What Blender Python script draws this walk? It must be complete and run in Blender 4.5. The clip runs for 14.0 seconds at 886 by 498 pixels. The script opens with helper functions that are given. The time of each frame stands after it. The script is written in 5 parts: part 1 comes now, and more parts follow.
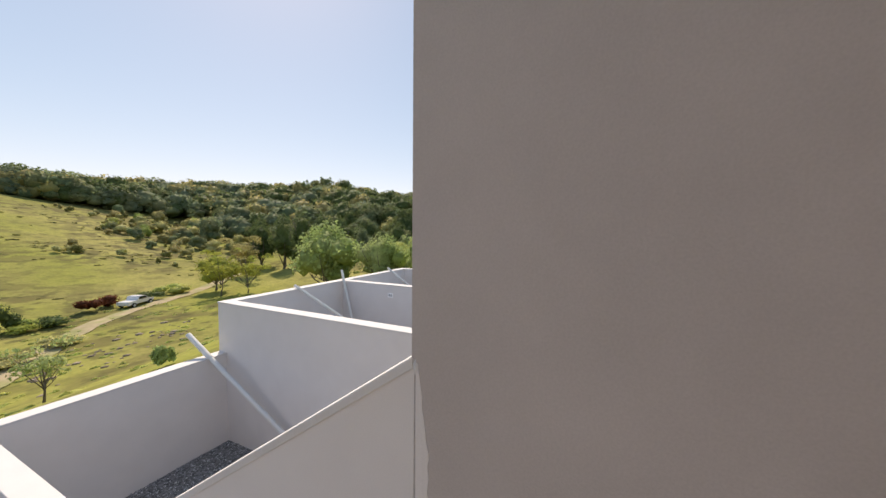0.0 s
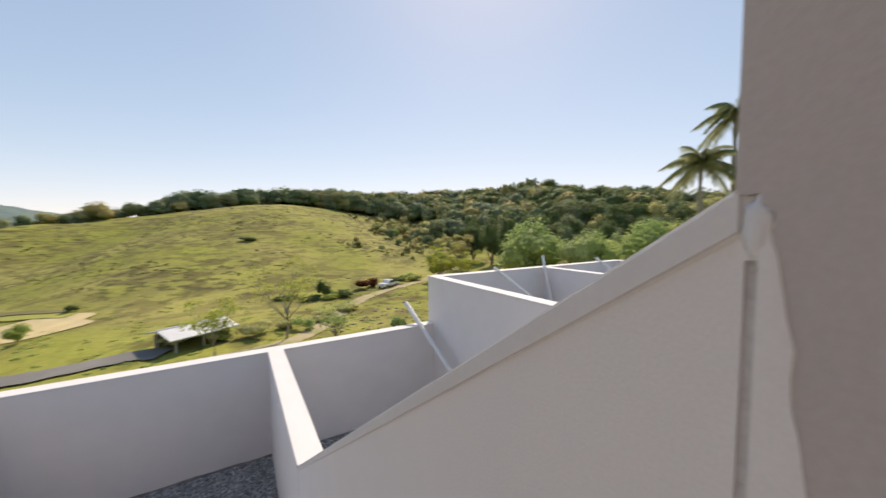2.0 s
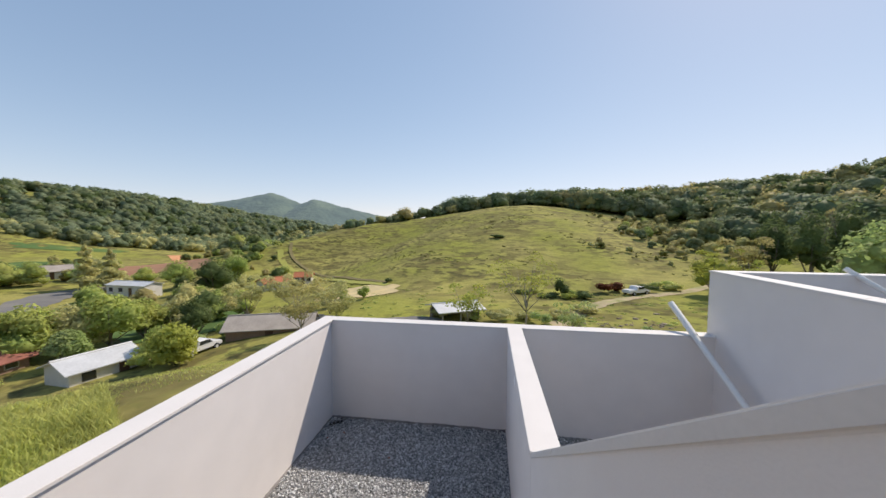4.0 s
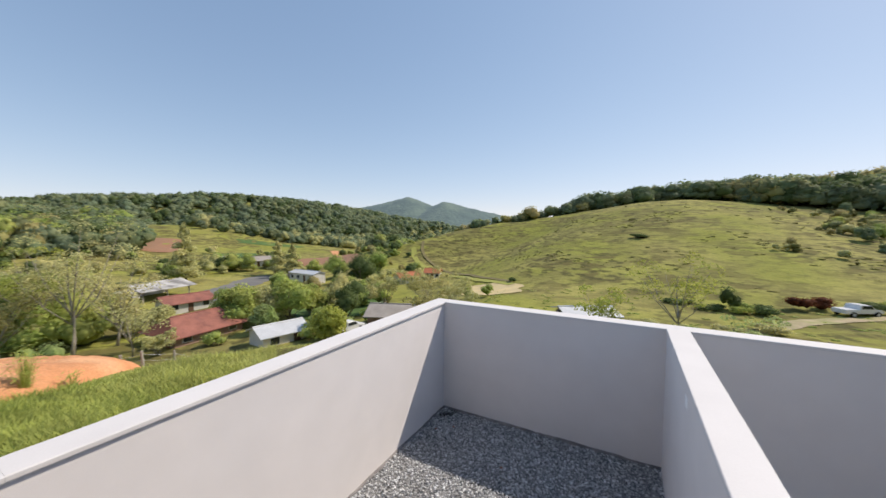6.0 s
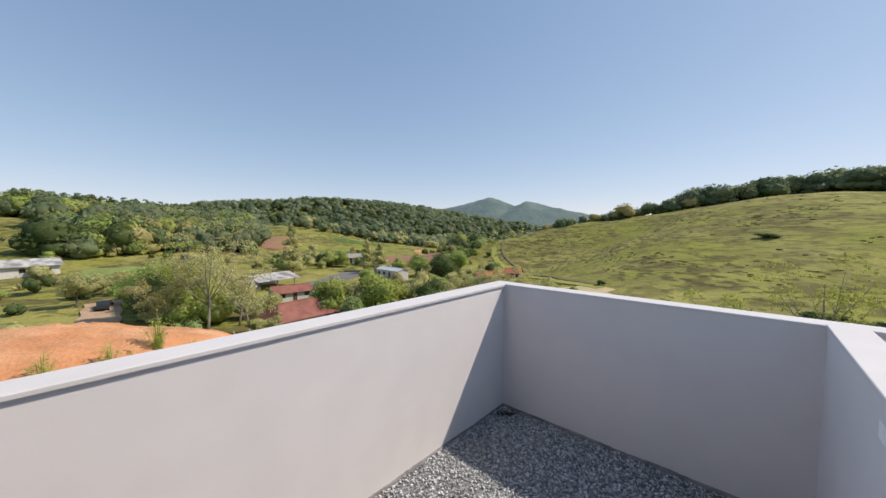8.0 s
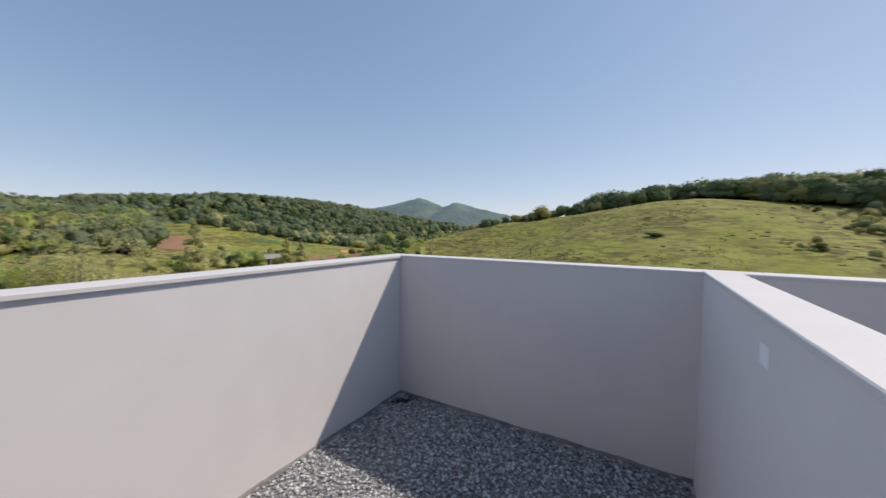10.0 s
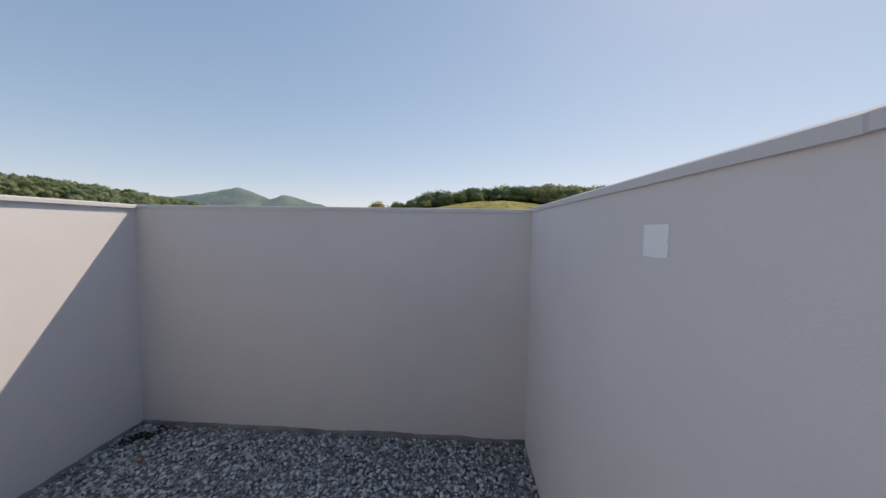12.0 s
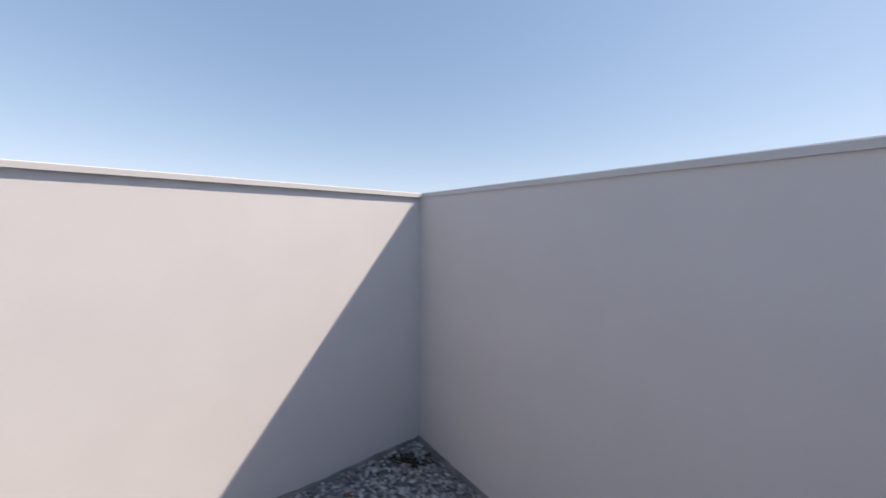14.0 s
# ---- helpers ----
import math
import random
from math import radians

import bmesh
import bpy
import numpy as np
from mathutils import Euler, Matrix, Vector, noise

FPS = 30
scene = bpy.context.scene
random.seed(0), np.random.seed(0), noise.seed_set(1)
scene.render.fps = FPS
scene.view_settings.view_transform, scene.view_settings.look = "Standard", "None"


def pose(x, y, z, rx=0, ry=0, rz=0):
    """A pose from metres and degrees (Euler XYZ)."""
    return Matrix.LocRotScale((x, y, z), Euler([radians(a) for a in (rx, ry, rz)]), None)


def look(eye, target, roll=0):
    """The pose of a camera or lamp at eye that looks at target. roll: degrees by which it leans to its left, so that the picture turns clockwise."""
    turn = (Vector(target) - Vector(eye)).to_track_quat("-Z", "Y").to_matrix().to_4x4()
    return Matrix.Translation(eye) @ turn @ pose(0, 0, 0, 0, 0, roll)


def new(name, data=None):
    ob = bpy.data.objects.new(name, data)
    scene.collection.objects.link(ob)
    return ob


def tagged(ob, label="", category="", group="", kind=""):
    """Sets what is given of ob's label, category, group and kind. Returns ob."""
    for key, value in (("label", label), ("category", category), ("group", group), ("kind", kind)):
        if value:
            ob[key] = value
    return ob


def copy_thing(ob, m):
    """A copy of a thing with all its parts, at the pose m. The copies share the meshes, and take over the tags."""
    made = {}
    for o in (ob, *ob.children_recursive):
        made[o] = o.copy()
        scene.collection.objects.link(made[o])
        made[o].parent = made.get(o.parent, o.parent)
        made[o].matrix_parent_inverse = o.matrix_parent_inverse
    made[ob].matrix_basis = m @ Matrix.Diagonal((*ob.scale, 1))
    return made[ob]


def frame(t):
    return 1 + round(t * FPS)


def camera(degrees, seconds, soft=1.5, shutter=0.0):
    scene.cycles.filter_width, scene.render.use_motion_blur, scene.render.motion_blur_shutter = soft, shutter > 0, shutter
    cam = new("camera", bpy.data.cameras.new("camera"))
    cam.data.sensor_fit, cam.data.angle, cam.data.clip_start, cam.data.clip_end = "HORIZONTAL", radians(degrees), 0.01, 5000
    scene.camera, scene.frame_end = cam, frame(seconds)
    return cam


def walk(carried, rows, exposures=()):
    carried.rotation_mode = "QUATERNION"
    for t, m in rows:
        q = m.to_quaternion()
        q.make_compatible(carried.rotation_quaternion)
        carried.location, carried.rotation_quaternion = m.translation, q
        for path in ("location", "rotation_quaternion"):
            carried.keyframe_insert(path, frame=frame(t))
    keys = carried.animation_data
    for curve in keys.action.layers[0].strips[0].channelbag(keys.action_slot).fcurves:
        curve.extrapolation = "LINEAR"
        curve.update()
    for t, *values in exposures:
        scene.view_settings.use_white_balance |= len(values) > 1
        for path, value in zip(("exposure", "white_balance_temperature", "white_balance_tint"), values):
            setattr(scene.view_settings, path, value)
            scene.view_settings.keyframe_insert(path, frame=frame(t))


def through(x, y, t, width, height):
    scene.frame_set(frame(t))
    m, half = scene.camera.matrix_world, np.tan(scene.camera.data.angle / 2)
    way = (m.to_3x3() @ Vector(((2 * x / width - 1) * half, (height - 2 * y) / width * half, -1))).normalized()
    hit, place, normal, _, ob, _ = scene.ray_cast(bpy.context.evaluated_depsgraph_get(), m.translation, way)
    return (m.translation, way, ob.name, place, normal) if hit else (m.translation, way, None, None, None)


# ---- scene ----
cam = camera(105.0, 14.0, shutter=0.3)
PATH = [
    (0, (2.124, -6.753, 4.312), (3.928, -5.898, 4.195), 0.6),
    (0.5, (2.268, -6.703, 4.221), (4.055, -5.812, 4.111), 1.1),
    (1, (2.426, -6.595, 4.089), (4.111, -5.525, 3.966), 0.3),
    (1.5, (2.621, -6.419, 3.941), (4.102, -5.08, 3.824), -0.1),
    (2, (2.738, -6.293, 3.838), (3.773, -4.585, 3.719), -0.3),
    (2.5, (2.798, -6.233, 3.767), (3.298, -4.3, 3.651), 0.3),
    (3, (2.833, -6.069, 3.651), (2.978, -4.078, 3.535), 0.4),
    (5.5, (2.69, -5.137, 3.143), (1.956, -3.28, 3.022), 0.3),
    (6, (2.663, -4.927, 3.019), (1.709, -3.173, 2.899), 0.2),
    (6.5, (2.61, -4.771, 2.91), (1.417, -3.17, 2.787), 0.3),
    (7, (2.605, -4.59, 2.81), (1.262, -3.112, 2.692), 0.1),
    (9.5, (2.664, -3.652, 2.244), (1.361, -2.14, 2.13), 0.4),
    (10, (2.676, -3.472, 2.131), (1.666, -1.749, 2.017), 0.4),
    (10.5, (2.663, -3.271, 2.017), (1.942, -1.41, 1.893), 0.6),
    (11, (2.663, -3.082, 1.909), (2.185, -1.144, 1.786), 0.8),
    (11.5, (2.632, -2.85, 1.765), (2.402, -0.868, 1.642), 0.9),
    (12, (2.618, -2.566, 1.655), (2.498, -0.574, 1.529), 0.9),
    (12.5, (2.624, -2.193, 1.612), (2.469, -0.204, 1.47), 0.6),
    (13, (2.503, -1.816, 1.562), (2.052, 0.127, 1.414), 0.6),
    (13.5, (2.290, -1.540, 1.572), (1.370, 0.232, 1.432), 0.6),
    (14, (2.021, -1.339, 1.569), (0.436, -0.127, 1.438), 0.7),
]
walk(cam, [(t, look(eye, target, roll)) for t, eye, target, roll in PATH], [(0, 1.04, 8100, 14), (2, 1.02, 8000, 14), (3, 0.9, 7600, 13), (7, 0.83, 7200, 12), (10, 0.63, 7000, 12), (12, 0.74, 7600, 13), (14, 1.02, 7300, 14)])

# ---- light ----
SUN_TO = Vector((1.07, 1.34, 1.80)).normalized()
SUN_AZ = math.atan2(SUN_TO.x, SUN_TO.y)
SUN_EL = math.asin(SUN_TO.z)
world = bpy.data.worlds.new("sky")
scene.world = world
world.use_nodes = True
wn = world.node_tree.nodes
sky = wn.new("ShaderNodeTexSky")
sky.sky_type = "NISHITA"
sky.sun_disc = False
sky.sun_elevation = SUN_EL
sky.sun_rotation = SUN_AZ
sky.altitude = 2000
sky.air_density = 1.0
sky.dust_density = 1.0
sky.ozone_density = 1.2
soft = wn.new("ShaderNodeGamma")
soft.inputs[1].default_value = 0.71
hue = wn.new("ShaderNodeHueSaturation")
hue.inputs["Saturation"].default_value = 1.07
world.node_tree.links.new(sky.outputs[0], hue.inputs["Color"])
world.node_tree.links.new(hue.outputs[0], soft.inputs[0])
haze = wn.new("ShaderNodeVectorMath")
haze.operation = "MULTIPLY_ADD"
haze.inputs[1].default_value = (0.085, 0.155, 0.18)
haze.inputs[2].default_value = (1, 1, 1)
gain = wn.new("ShaderNodeVectorMath")
gain.operation = "MULTIPLY"
gain.inputs[1].default_value = (0.99, 1.20, 1.46)
even = wn.new("ShaderNodeVectorMath")
even.operation = "DIVIDE"
world.node_tree.links.new(soft.outputs[0], haze.inputs[0])
world.node_tree.links.new(soft.outputs[0], gain.inputs[0])
world.node_tree.links.new(gain.outputs[0], even.inputs[0])
world.node_tree.links.new(haze.outputs[0], even.inputs[1])
world.node_tree.links.new(even.outputs[0], wn["Background"].inputs[0])
wn["Background"].inputs[1].default_value = 0.157
sun = new("sun", bpy.data.lights.new("sun", "SUN"))
sun.data.energy = 2.35
sun.data.angle = radians(0.6)
sun.data.color = (1.0, 0.945, 0.875)
sun.matrix_world = look(SUN_TO * 60, (0, 0, 0))


# ---- materials ----
def mat(name, base, rough=0.8, metal=0.0, vary=0.12, scale=3.0, fine=60.0, bump=0.15, dist=0.004, spec=0.3,
        tint=None, tint_scale=0.6, island=0.0, obj_random=0.0):
    """A surface with coarse and fine variation of tone, a second tint in patches, and fine relief."""
    m = bpy.data.materials.new(name)
    m.use_nodes = True
    nt = m.node_tree
    N, L = nt.nodes, nt.links
    bsdf = N["Principled BSDF"]
    bsdf.inputs["Roughness"].default_value = rough
    bsdf.inputs["Metallic"].default_value = metal
    bsdf.inputs["Specular IOR Level"].default_value = spec
    geo = N.new("ShaderNodeNewGeometry")
    coarse = N.new("ShaderNodeTexNoise")
    coarse.inputs["Scale"].default_value = scale
    coarse.inputs["Detail"].default_value = 5
    small = N.new("ShaderNodeTexNoise")
    small.inputs["Scale"].default_value = fine
    small.inputs["Detail"].default_value = 4
    L.new(geo.outputs["Position"], coarse.inputs["Vector"])
    L.new(geo.outputs["Position"], small.inputs["Vector"])
    add = N.new("ShaderNodeMath")
    add.operation = "ADD"
    L.new(coarse.outputs["Fac"], add.inputs[0])
    L.new(small.outputs["Fac"], add.inputs[1])
    last = add
    for amount, kind in ((island, "island"), (obj_random, "object")):
        if amount:
            src = geo.outputs["Random Per Island"] if kind == "island" else N.new("ShaderNodeObjectInfo").outputs["Random"]
            mul = N.new("ShaderNodeMath")
            mul.operation = "MULTIPLY_ADD"
            mul.inputs[1].default_value = amount
            L.new(src, mul.inputs[0])
            L.new(last.outputs[0], mul.inputs[2])
            sub = N.new("ShaderNodeMath")
            sub.operation = "SUBTRACT"
            sub.inputs[1].default_value = amount / 2
            L.new(mul.outputs[0], sub.inputs[0])
            last = sub
    ramp = N.new("ShaderNodeMapRange")
    ramp.inputs["From Min"].default_value = 0.6
    ramp.inputs["From Max"].default_value = 1.4
    ramp.inputs["To Min"].default_value = 1 - vary
    ramp.inputs["To Max"].default_value = 1 + vary
    ramp.clamp = False
    L.new(last.outputs[0], ramp.inputs["Value"])
    mixer = N.new("ShaderNodeMix")
    mixer.data_type = "RGBA"
    mixer.inputs["A"].default_value = (*base, 1)
    mixer.inputs["B"].default_value = (*(tint or base), 1)
    patch = N.new("ShaderNodeTexNoise")
    patch.inputs["Scale"].default_value = tint_scale
    patch.inputs["Detail"].default_value = 6
    L.new(geo.outputs["Position"], patch.inputs["Vector"])
    pr = N.new("ShaderNodeMapRange")
    pr.inputs["From Min"].default_value = 0.42
    pr.inputs["From Max"].default_value = 0.62
    L.new(patch.outputs["Fac"], pr.inputs["Value"])
    L.new(pr.outputs[0], mixer.inputs["Factor"])
    scaled = N.new("ShaderNodeVectorMath")
    scaled.operation = "SCALE"
    L.new(mixer.outputs["Result"], scaled.inputs[0])
    L.new(ramp.outputs[0], scaled.inputs["Scale"])
    L.new(scaled.outputs[0], bsdf.inputs["Base Color"])
    if bump:
        b = N.new("ShaderNodeBump")
        b.inputs["Strength"].default_value = bump
        b.inputs["Distance"].default_value = dist
        L.new(small.outputs["Fac"], b.inputs["Height"])
        L.new(b.outputs[0], bsdf.inputs["Normal"])
    return m


def leaf_mat(name, base, tint, through=0.3, vary=0.36, scale=0.25):
    """Foliage: each leaf clump its own tone, some light passing through."""
    m = mat(name, base, 0.6, vary=vary, scale=scale, fine=1.7, bump=0, tint=tint, tint_scale=0.12, island=0.4, spec=0.06)
    nt = m.node_tree
    N, L = nt.nodes, nt.links
    bsdf = N["Principled BSDF"]
    tr = N.new("ShaderNodeBsdfTranslucent")
    L.new(bsdf.inputs["Base Color"].links[0].from_socket, tr.inputs["Color"])
    mx = N.new("ShaderNodeMixShader")
    mx.inputs[0].default_value = through
    L.new(bsdf.outputs[0], mx.inputs[1])
    L.new(tr.outputs[0], mx.inputs[2])
    L.new(mx.outputs[0], N["Material Output"].inputs[0])
    return m


M_WALL = mat("painted_render", (0.735, 0.70, 0.69), 0.85, vary=0.05, scale=2.6, fine=190, bump=0.4, dist=0.0018, tint=(0.715, 0.685, 0.68), tint_scale=0.7)
M_TALL = mat("grey_render", (0.53, 0.477, 0.457), 0.85, vary=0.08, scale=3.0, fine=140, bump=0.5, dist=0.0025, tint=(0.495, 0.447, 0.428), tint_scale=1.1)
M_CAP = mat("coping_paint", (0.67, 0.65, 0.645), 0.7, vary=0.05, scale=2.2, fine=90, bump=0.15, dist=0.001, tint=(0.65, 0.63, 0.625), tint_scale=1.8)
M_MORTAR = mat("mortar", (0.62, 0.59, 0.58), 0.95, vary=0.15, scale=14, fine=110, bump=0.6, dist=0.006, tint=(0.45, 0.43, 0.42), tint_scale=9)
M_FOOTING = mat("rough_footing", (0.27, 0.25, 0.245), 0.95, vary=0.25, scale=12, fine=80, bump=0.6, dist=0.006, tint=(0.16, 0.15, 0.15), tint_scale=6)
M_BED = mat("gravel_bed", (0.30, 0.30, 0.30), 0.95, vary=0.5, scale=18, fine=150, bump=0.8, dist=0.01, tint=(0.14, 0.14, 0.14), tint_scale=22)
M_STONE = mat("crushed_stone", (0.52, 0.53, 0.54), 0.9, vary=0.42, scale=25, fine=200, bump=0.2, dist=0.002, tint=(0.47, 0.475, 0.485), tint_scale=3, island=1.0)
M_PVC = mat("white_pvc", (0.74, 0.74, 0.72), 0.35, vary=0.05, scale=5, fine=50, bump=0.03, spec=0.5)
M_PAPER = mat("white_paper", (0.93, 0.93, 0.94), 0.45, vary=0.04, scale=20, fine=120, bump=0.1)
M_INK = mat("grey_ink", (0.25, 0.26, 0.3), 0.7, vary=0.05, bump=0)
M_CONC = mat("concrete", (0.36, 0.345, 0.33), 0.9, vary=0.15, scale=3, fine=70, bump=0.3)
M_DEBRIS = mat("dark_litter", (0.035, 0.03, 0.025), 0.95, vary=0.4, scale=30, fine=90, bump=0.4, tint=(0.07, 0.05, 0.03), tint_scale=20)
M_BRICKBIT = mat("brick_bit", (0.36, 0.13, 0.07), 0.9, vary=0.2, bump=0.2)
M_BARK = mat("bark", (0.17, 0.145, 0.12), 0.95, vary=0.3, scale=4, fine=30, bump=0.6, dist=0.02)
M_BARKPALE = mat("pale_bark", (0.30, 0.27, 0.22), 0.95, vary=0.3, scale=4, fine=30, bump=0.6, dist=0.02)
M_POST = mat("weathered_post", (0.36, 0.33, 0.29), 0.95, vary=0.25, scale=6, fine=50, bump=0.5)
M_CLAY = mat("orange_clay", (0.58, 0.26, 0.12), 0.95, vary=0.25, scale=0.8, fine=9, bump=0.8, dist=0.06, tint=(0.64, 0.34, 0.18), tint_scale=0.45)
M_CLAYFIELD = mat("clay_field", (0.33, 0.17, 0.10), 0.95, vary=0.2, scale=0.1, fine=1.2, bump=0.3, dist=0.1, tint=(0.27, 0.16, 0.10), tint_scale=0.05)
M_SAND = mat("yellow_sand", (0.58, 0.46, 0.24), 0.95, vary=0.12, scale=0.4, fine=4, bump=0.3, dist=0.03, tint=(0.50, 0.41, 0.23), tint_scale=0.3)
M_DIRT = mat("dirt_road", (0.41, 0.33, 0.21), 0.95, vary=0.18, scale=0.4, fine=3, bump=0.3, dist=0.04, tint=(0.27, 0.27, 0.11), tint_scale=0.35)
M_ASPHALT = mat("grey_road", (0.17, 0.165, 0.16), 0.9, vary=0.12, scale=0.3, fine=5, bump=0.1, tint=(0.20, 0.19, 0.175), tint_scale=0.15)
M_CROP = mat("green_crop", (0.07, 0.13, 0.035), 0.95, vary=0.25, scale=0.2, fine=1.5, bump=0.4, dist=0.2, tint=(0.10, 0.16, 0.04), tint_scale=0.08)
M_ROOFRED = mat("red_roof_tiles", (0.31, 0.125, 0.095), 0.9, vary=0.3, scale=0.8, fine=9, bump=0.3, dist=0.03, tint=(0.24, 0.10, 0.08), tint_scale=0.5)
M_ROOFORANGE = mat("orange_roof_tiles", (0.42, 0.15, 0.075), 0.9, vary=0.2, scale=0.8, fine=9, bump=0.3, dist=0.03)
M_ROOFGREY = mat("fibre_cement_roof", (0.50, 0.485, 0.465), 0.85, vary=0.2, scale=0.9, fine=8, bump=0.3, dist=0.03, tint=(0.22, 0.21, 0.20), tint_scale=0.4)
M_ROOFMETAL = mat("metal_roof", (0.58, 0.59, 0.60), 0.5, 0.15, vary=0.15, scale=0.7, fine=6, bump=0.1)
M_ROOFBROWN = mat("old_barn_roof", (0.36, 0.32, 0.285), 0.9, vary=0.25, scale=0.8, fine=8, bump=0.3, dist=0.03)
M_HOUSE = mat("house_paint", (0.62, 0.60, 0.56), 0.85, vary=0.1, scale=0.6, fine=8, bump=0.1)
M_HOUSEOLD = mat("old_brick_wall", (0.30, 0.20, 0.15), 0.9, vary=0.25, scale=1.0, fine=8, bump=0.2)
M_GLASS = mat("window_glass", (0.03, 0.035, 0.04), 0.15, vary=0.1, bump=0, spec=0.6)
M_WOOD = mat("brown_door", (0.14, 0.08, 0.05), 0.7, vary=0.2, scale=3, fine=20, bump=0.2)
M_CARWHITE = mat("white_car_paint", (0.75, 0.75, 0.75), 0.25, vary=0.02, bump=0, spec=0.6)
M_CARDARK = mat("dark_car_paint", (0.04, 0.045, 0.05), 0.25, vary=0.02, bump=0, spec=0.6)
M_TYRE = mat("tyre_rubber", (0.02, 0.02, 0.02), 0.9, vary=0.1, bump=0)
M_RUBBLE = mat("rubble", (0.30, 0.24, 0.18), 0.95, vary=0.4, scale=1.5, fine=12, bump=0.4, island=0.6)
M_ROCK = mat("earth_bank", (0.15, 0.085, 0.05), 0.95, vary=0.4, scale=1.0, fine=8, bump=0.5, dist=0.1)
L_FOREST = leaf_mat("forest_leaves", (0.202, 0.268, 0.142), (0.306, 0.320, 0.155), 0.48)
# far foliage, base colour lightened and cooled in place of distance haze
L_FAR_HAZED = leaf_mat("far_leaves_hazed", (0.220, 0.279, 0.171), (0.295, 0.328, 0.178), 0.48, scale=0.05)
# dark green foliage, darkened further to paint shaded gaps in the woods
L_DARK = leaf_mat("dark_and_shade_leaves", (0.121, 0.169, 0.065), (0.161, 0.205, 0.076), 0.48)
L_MID = leaf_mat("green_leaves", (0.349, 0.443, 0.130), (0.506, 0.524, 0.165), 0.48)
L_LIGHT = leaf_mat("light_green_leaves", (0.36, 0.46, 0.17), (0.46, 0.52, 0.24), 0.48)
L_YELLOW = leaf_mat("yellow_green_leaves", (0.44, 0.45, 0.10), (0.36, 0.42, 0.11), 0.48)
L_OLIVE = leaf_mat("olive_grey_leaves", (0.519, 0.512, 0.236), (0.643, 0.588, 0.275), 0.48)
L_SCRUB = leaf_mat("brownish_scrub", (0.427, 0.402, 0.164), (0.507, 0.439, 0.202), 0.48)
L_RED = leaf_mat("red_brown_leaves", (0.13, 0.045, 0.025), (0.17, 0.06, 0.03), 0.48)
L_GRASS = leaf_mat("tall_grass", (0.45, 0.50, 0.14), (0.58, 0.58, 0.20), 0.48, vary=0.3, scale=0.8)
L_TUSSOCK = leaf_mat("pasture_tussock", (0.26, 0.26, 0.08), (0.31, 0.29, 0.11), 0.4, vary=0.3, scale=0.1)


def grass_ground():
    """Pasture: yellow-green turf, drier brown patches, and level cattle-trodden streaks on the slopes."""
    m = bpy.data.materials.new("pasture")
    m.use_nodes = True
    nt = m.node_tree
    N, L = nt.nodes, nt.links
    bsdf = N["Principled BSDF"]
    bsdf.inputs["Roughness"].default_value = 0.95
    bsdf.inputs["Specular IOR Level"].default_value = 0.1
    geo = N.new("ShaderNodeNewGeometry")

    def nz(scale, detail, stretch=None):
        t = N.new("ShaderNodeTexNoise")
        t.inputs["Scale"].default_value = scale
        t.inputs["Detail"].default_value = detail
        src = geo.outputs["Position"]
        if stretch:
            v = N.new("ShaderNodeVectorMath")
            v.operation = "MULTIPLY"
            v.inputs[1].default_value = stretch
            L.new(src, v.inputs[0])
            src = v.outputs[0]
        L.new(src, t.inputs["Vector"])
        return t.outputs["Fac"]

    def rng(fac, a, b, lo=0.0, hi=1.0):
        r = N.new("ShaderNodeMapRange")
        for k, v in zip(("From Min", "From Max", "To Min", "To Max"), (a, b, lo, hi)):
            r.inputs[k].default_value = v
        L.new(fac, r.inputs["Value"])
        return r.outputs[0]

    def mixc(fac, a, b):
        x = N.new("ShaderNodeMix")
        x.data_type = "RGBA"
        for key, c in (("A", a), ("B", b)):
            if isinstance(c, tuple):
                x.inputs[key].default_value = (*c, 1)
            else:
                L.new(c, x.inputs[key])
        L.new(fac, x.inputs["Factor"])
        return x.outputs["Result"]

    def times(p, q):
        x = N.new("ShaderNodeMath")
        x.operation = "MULTIPLY"
        L.new(p, x.inputs[0])
        L.new(q, x.inputs[1])
        return x.outputs[0]

    c = mixc(rng(nz(0.03, 6), 0.42, 0.60), (0.285, 0.292, 0.062), (0.365, 0.33, 0.105))
    trodden = rng(nz(0.022, 4), 0.38, 0.54, 0.2, 1)
    c = mixc(times(trodden, rng(nz(0.10, 9, (1, 1, 2.5)), 0.42, 0.60, 0, 0.75)), c, (0.205, 0.18, 0.07))
    c = mixc(times(trodden, rng(nz(0.17, 9, (1, 1, 6)), 0.49, 0.57, 0, 0.85)), c, (0.135, 0.11, 0.045))
    c = mixc(times(trodden, rng(nz(0.40, 8, (1, 1, 5)), 0.53, 0.60, 0, 0.8)), c, (0.07, 0.062, 0.028))
    c = mixc(rng(nz(2.5, 5), 0.42, 0.66, 0, 0.4), c, (0.12, 0.14, 0.035))
    L.new(c, bsdf.inputs["Base Color"])
    b = N.new("ShaderNodeBump")
    b.inputs["Strength"].default_value = 0.7
    b.inputs["Distance"].default_value = 0.35
    L.new(nz(0.9, 8, (0.6, 0.6, 3)), b.inputs["Height"])
    L.new(b.outputs[0], bsdf.inputs["Normal"])
    return m


M_PASTURE = grass_ground()


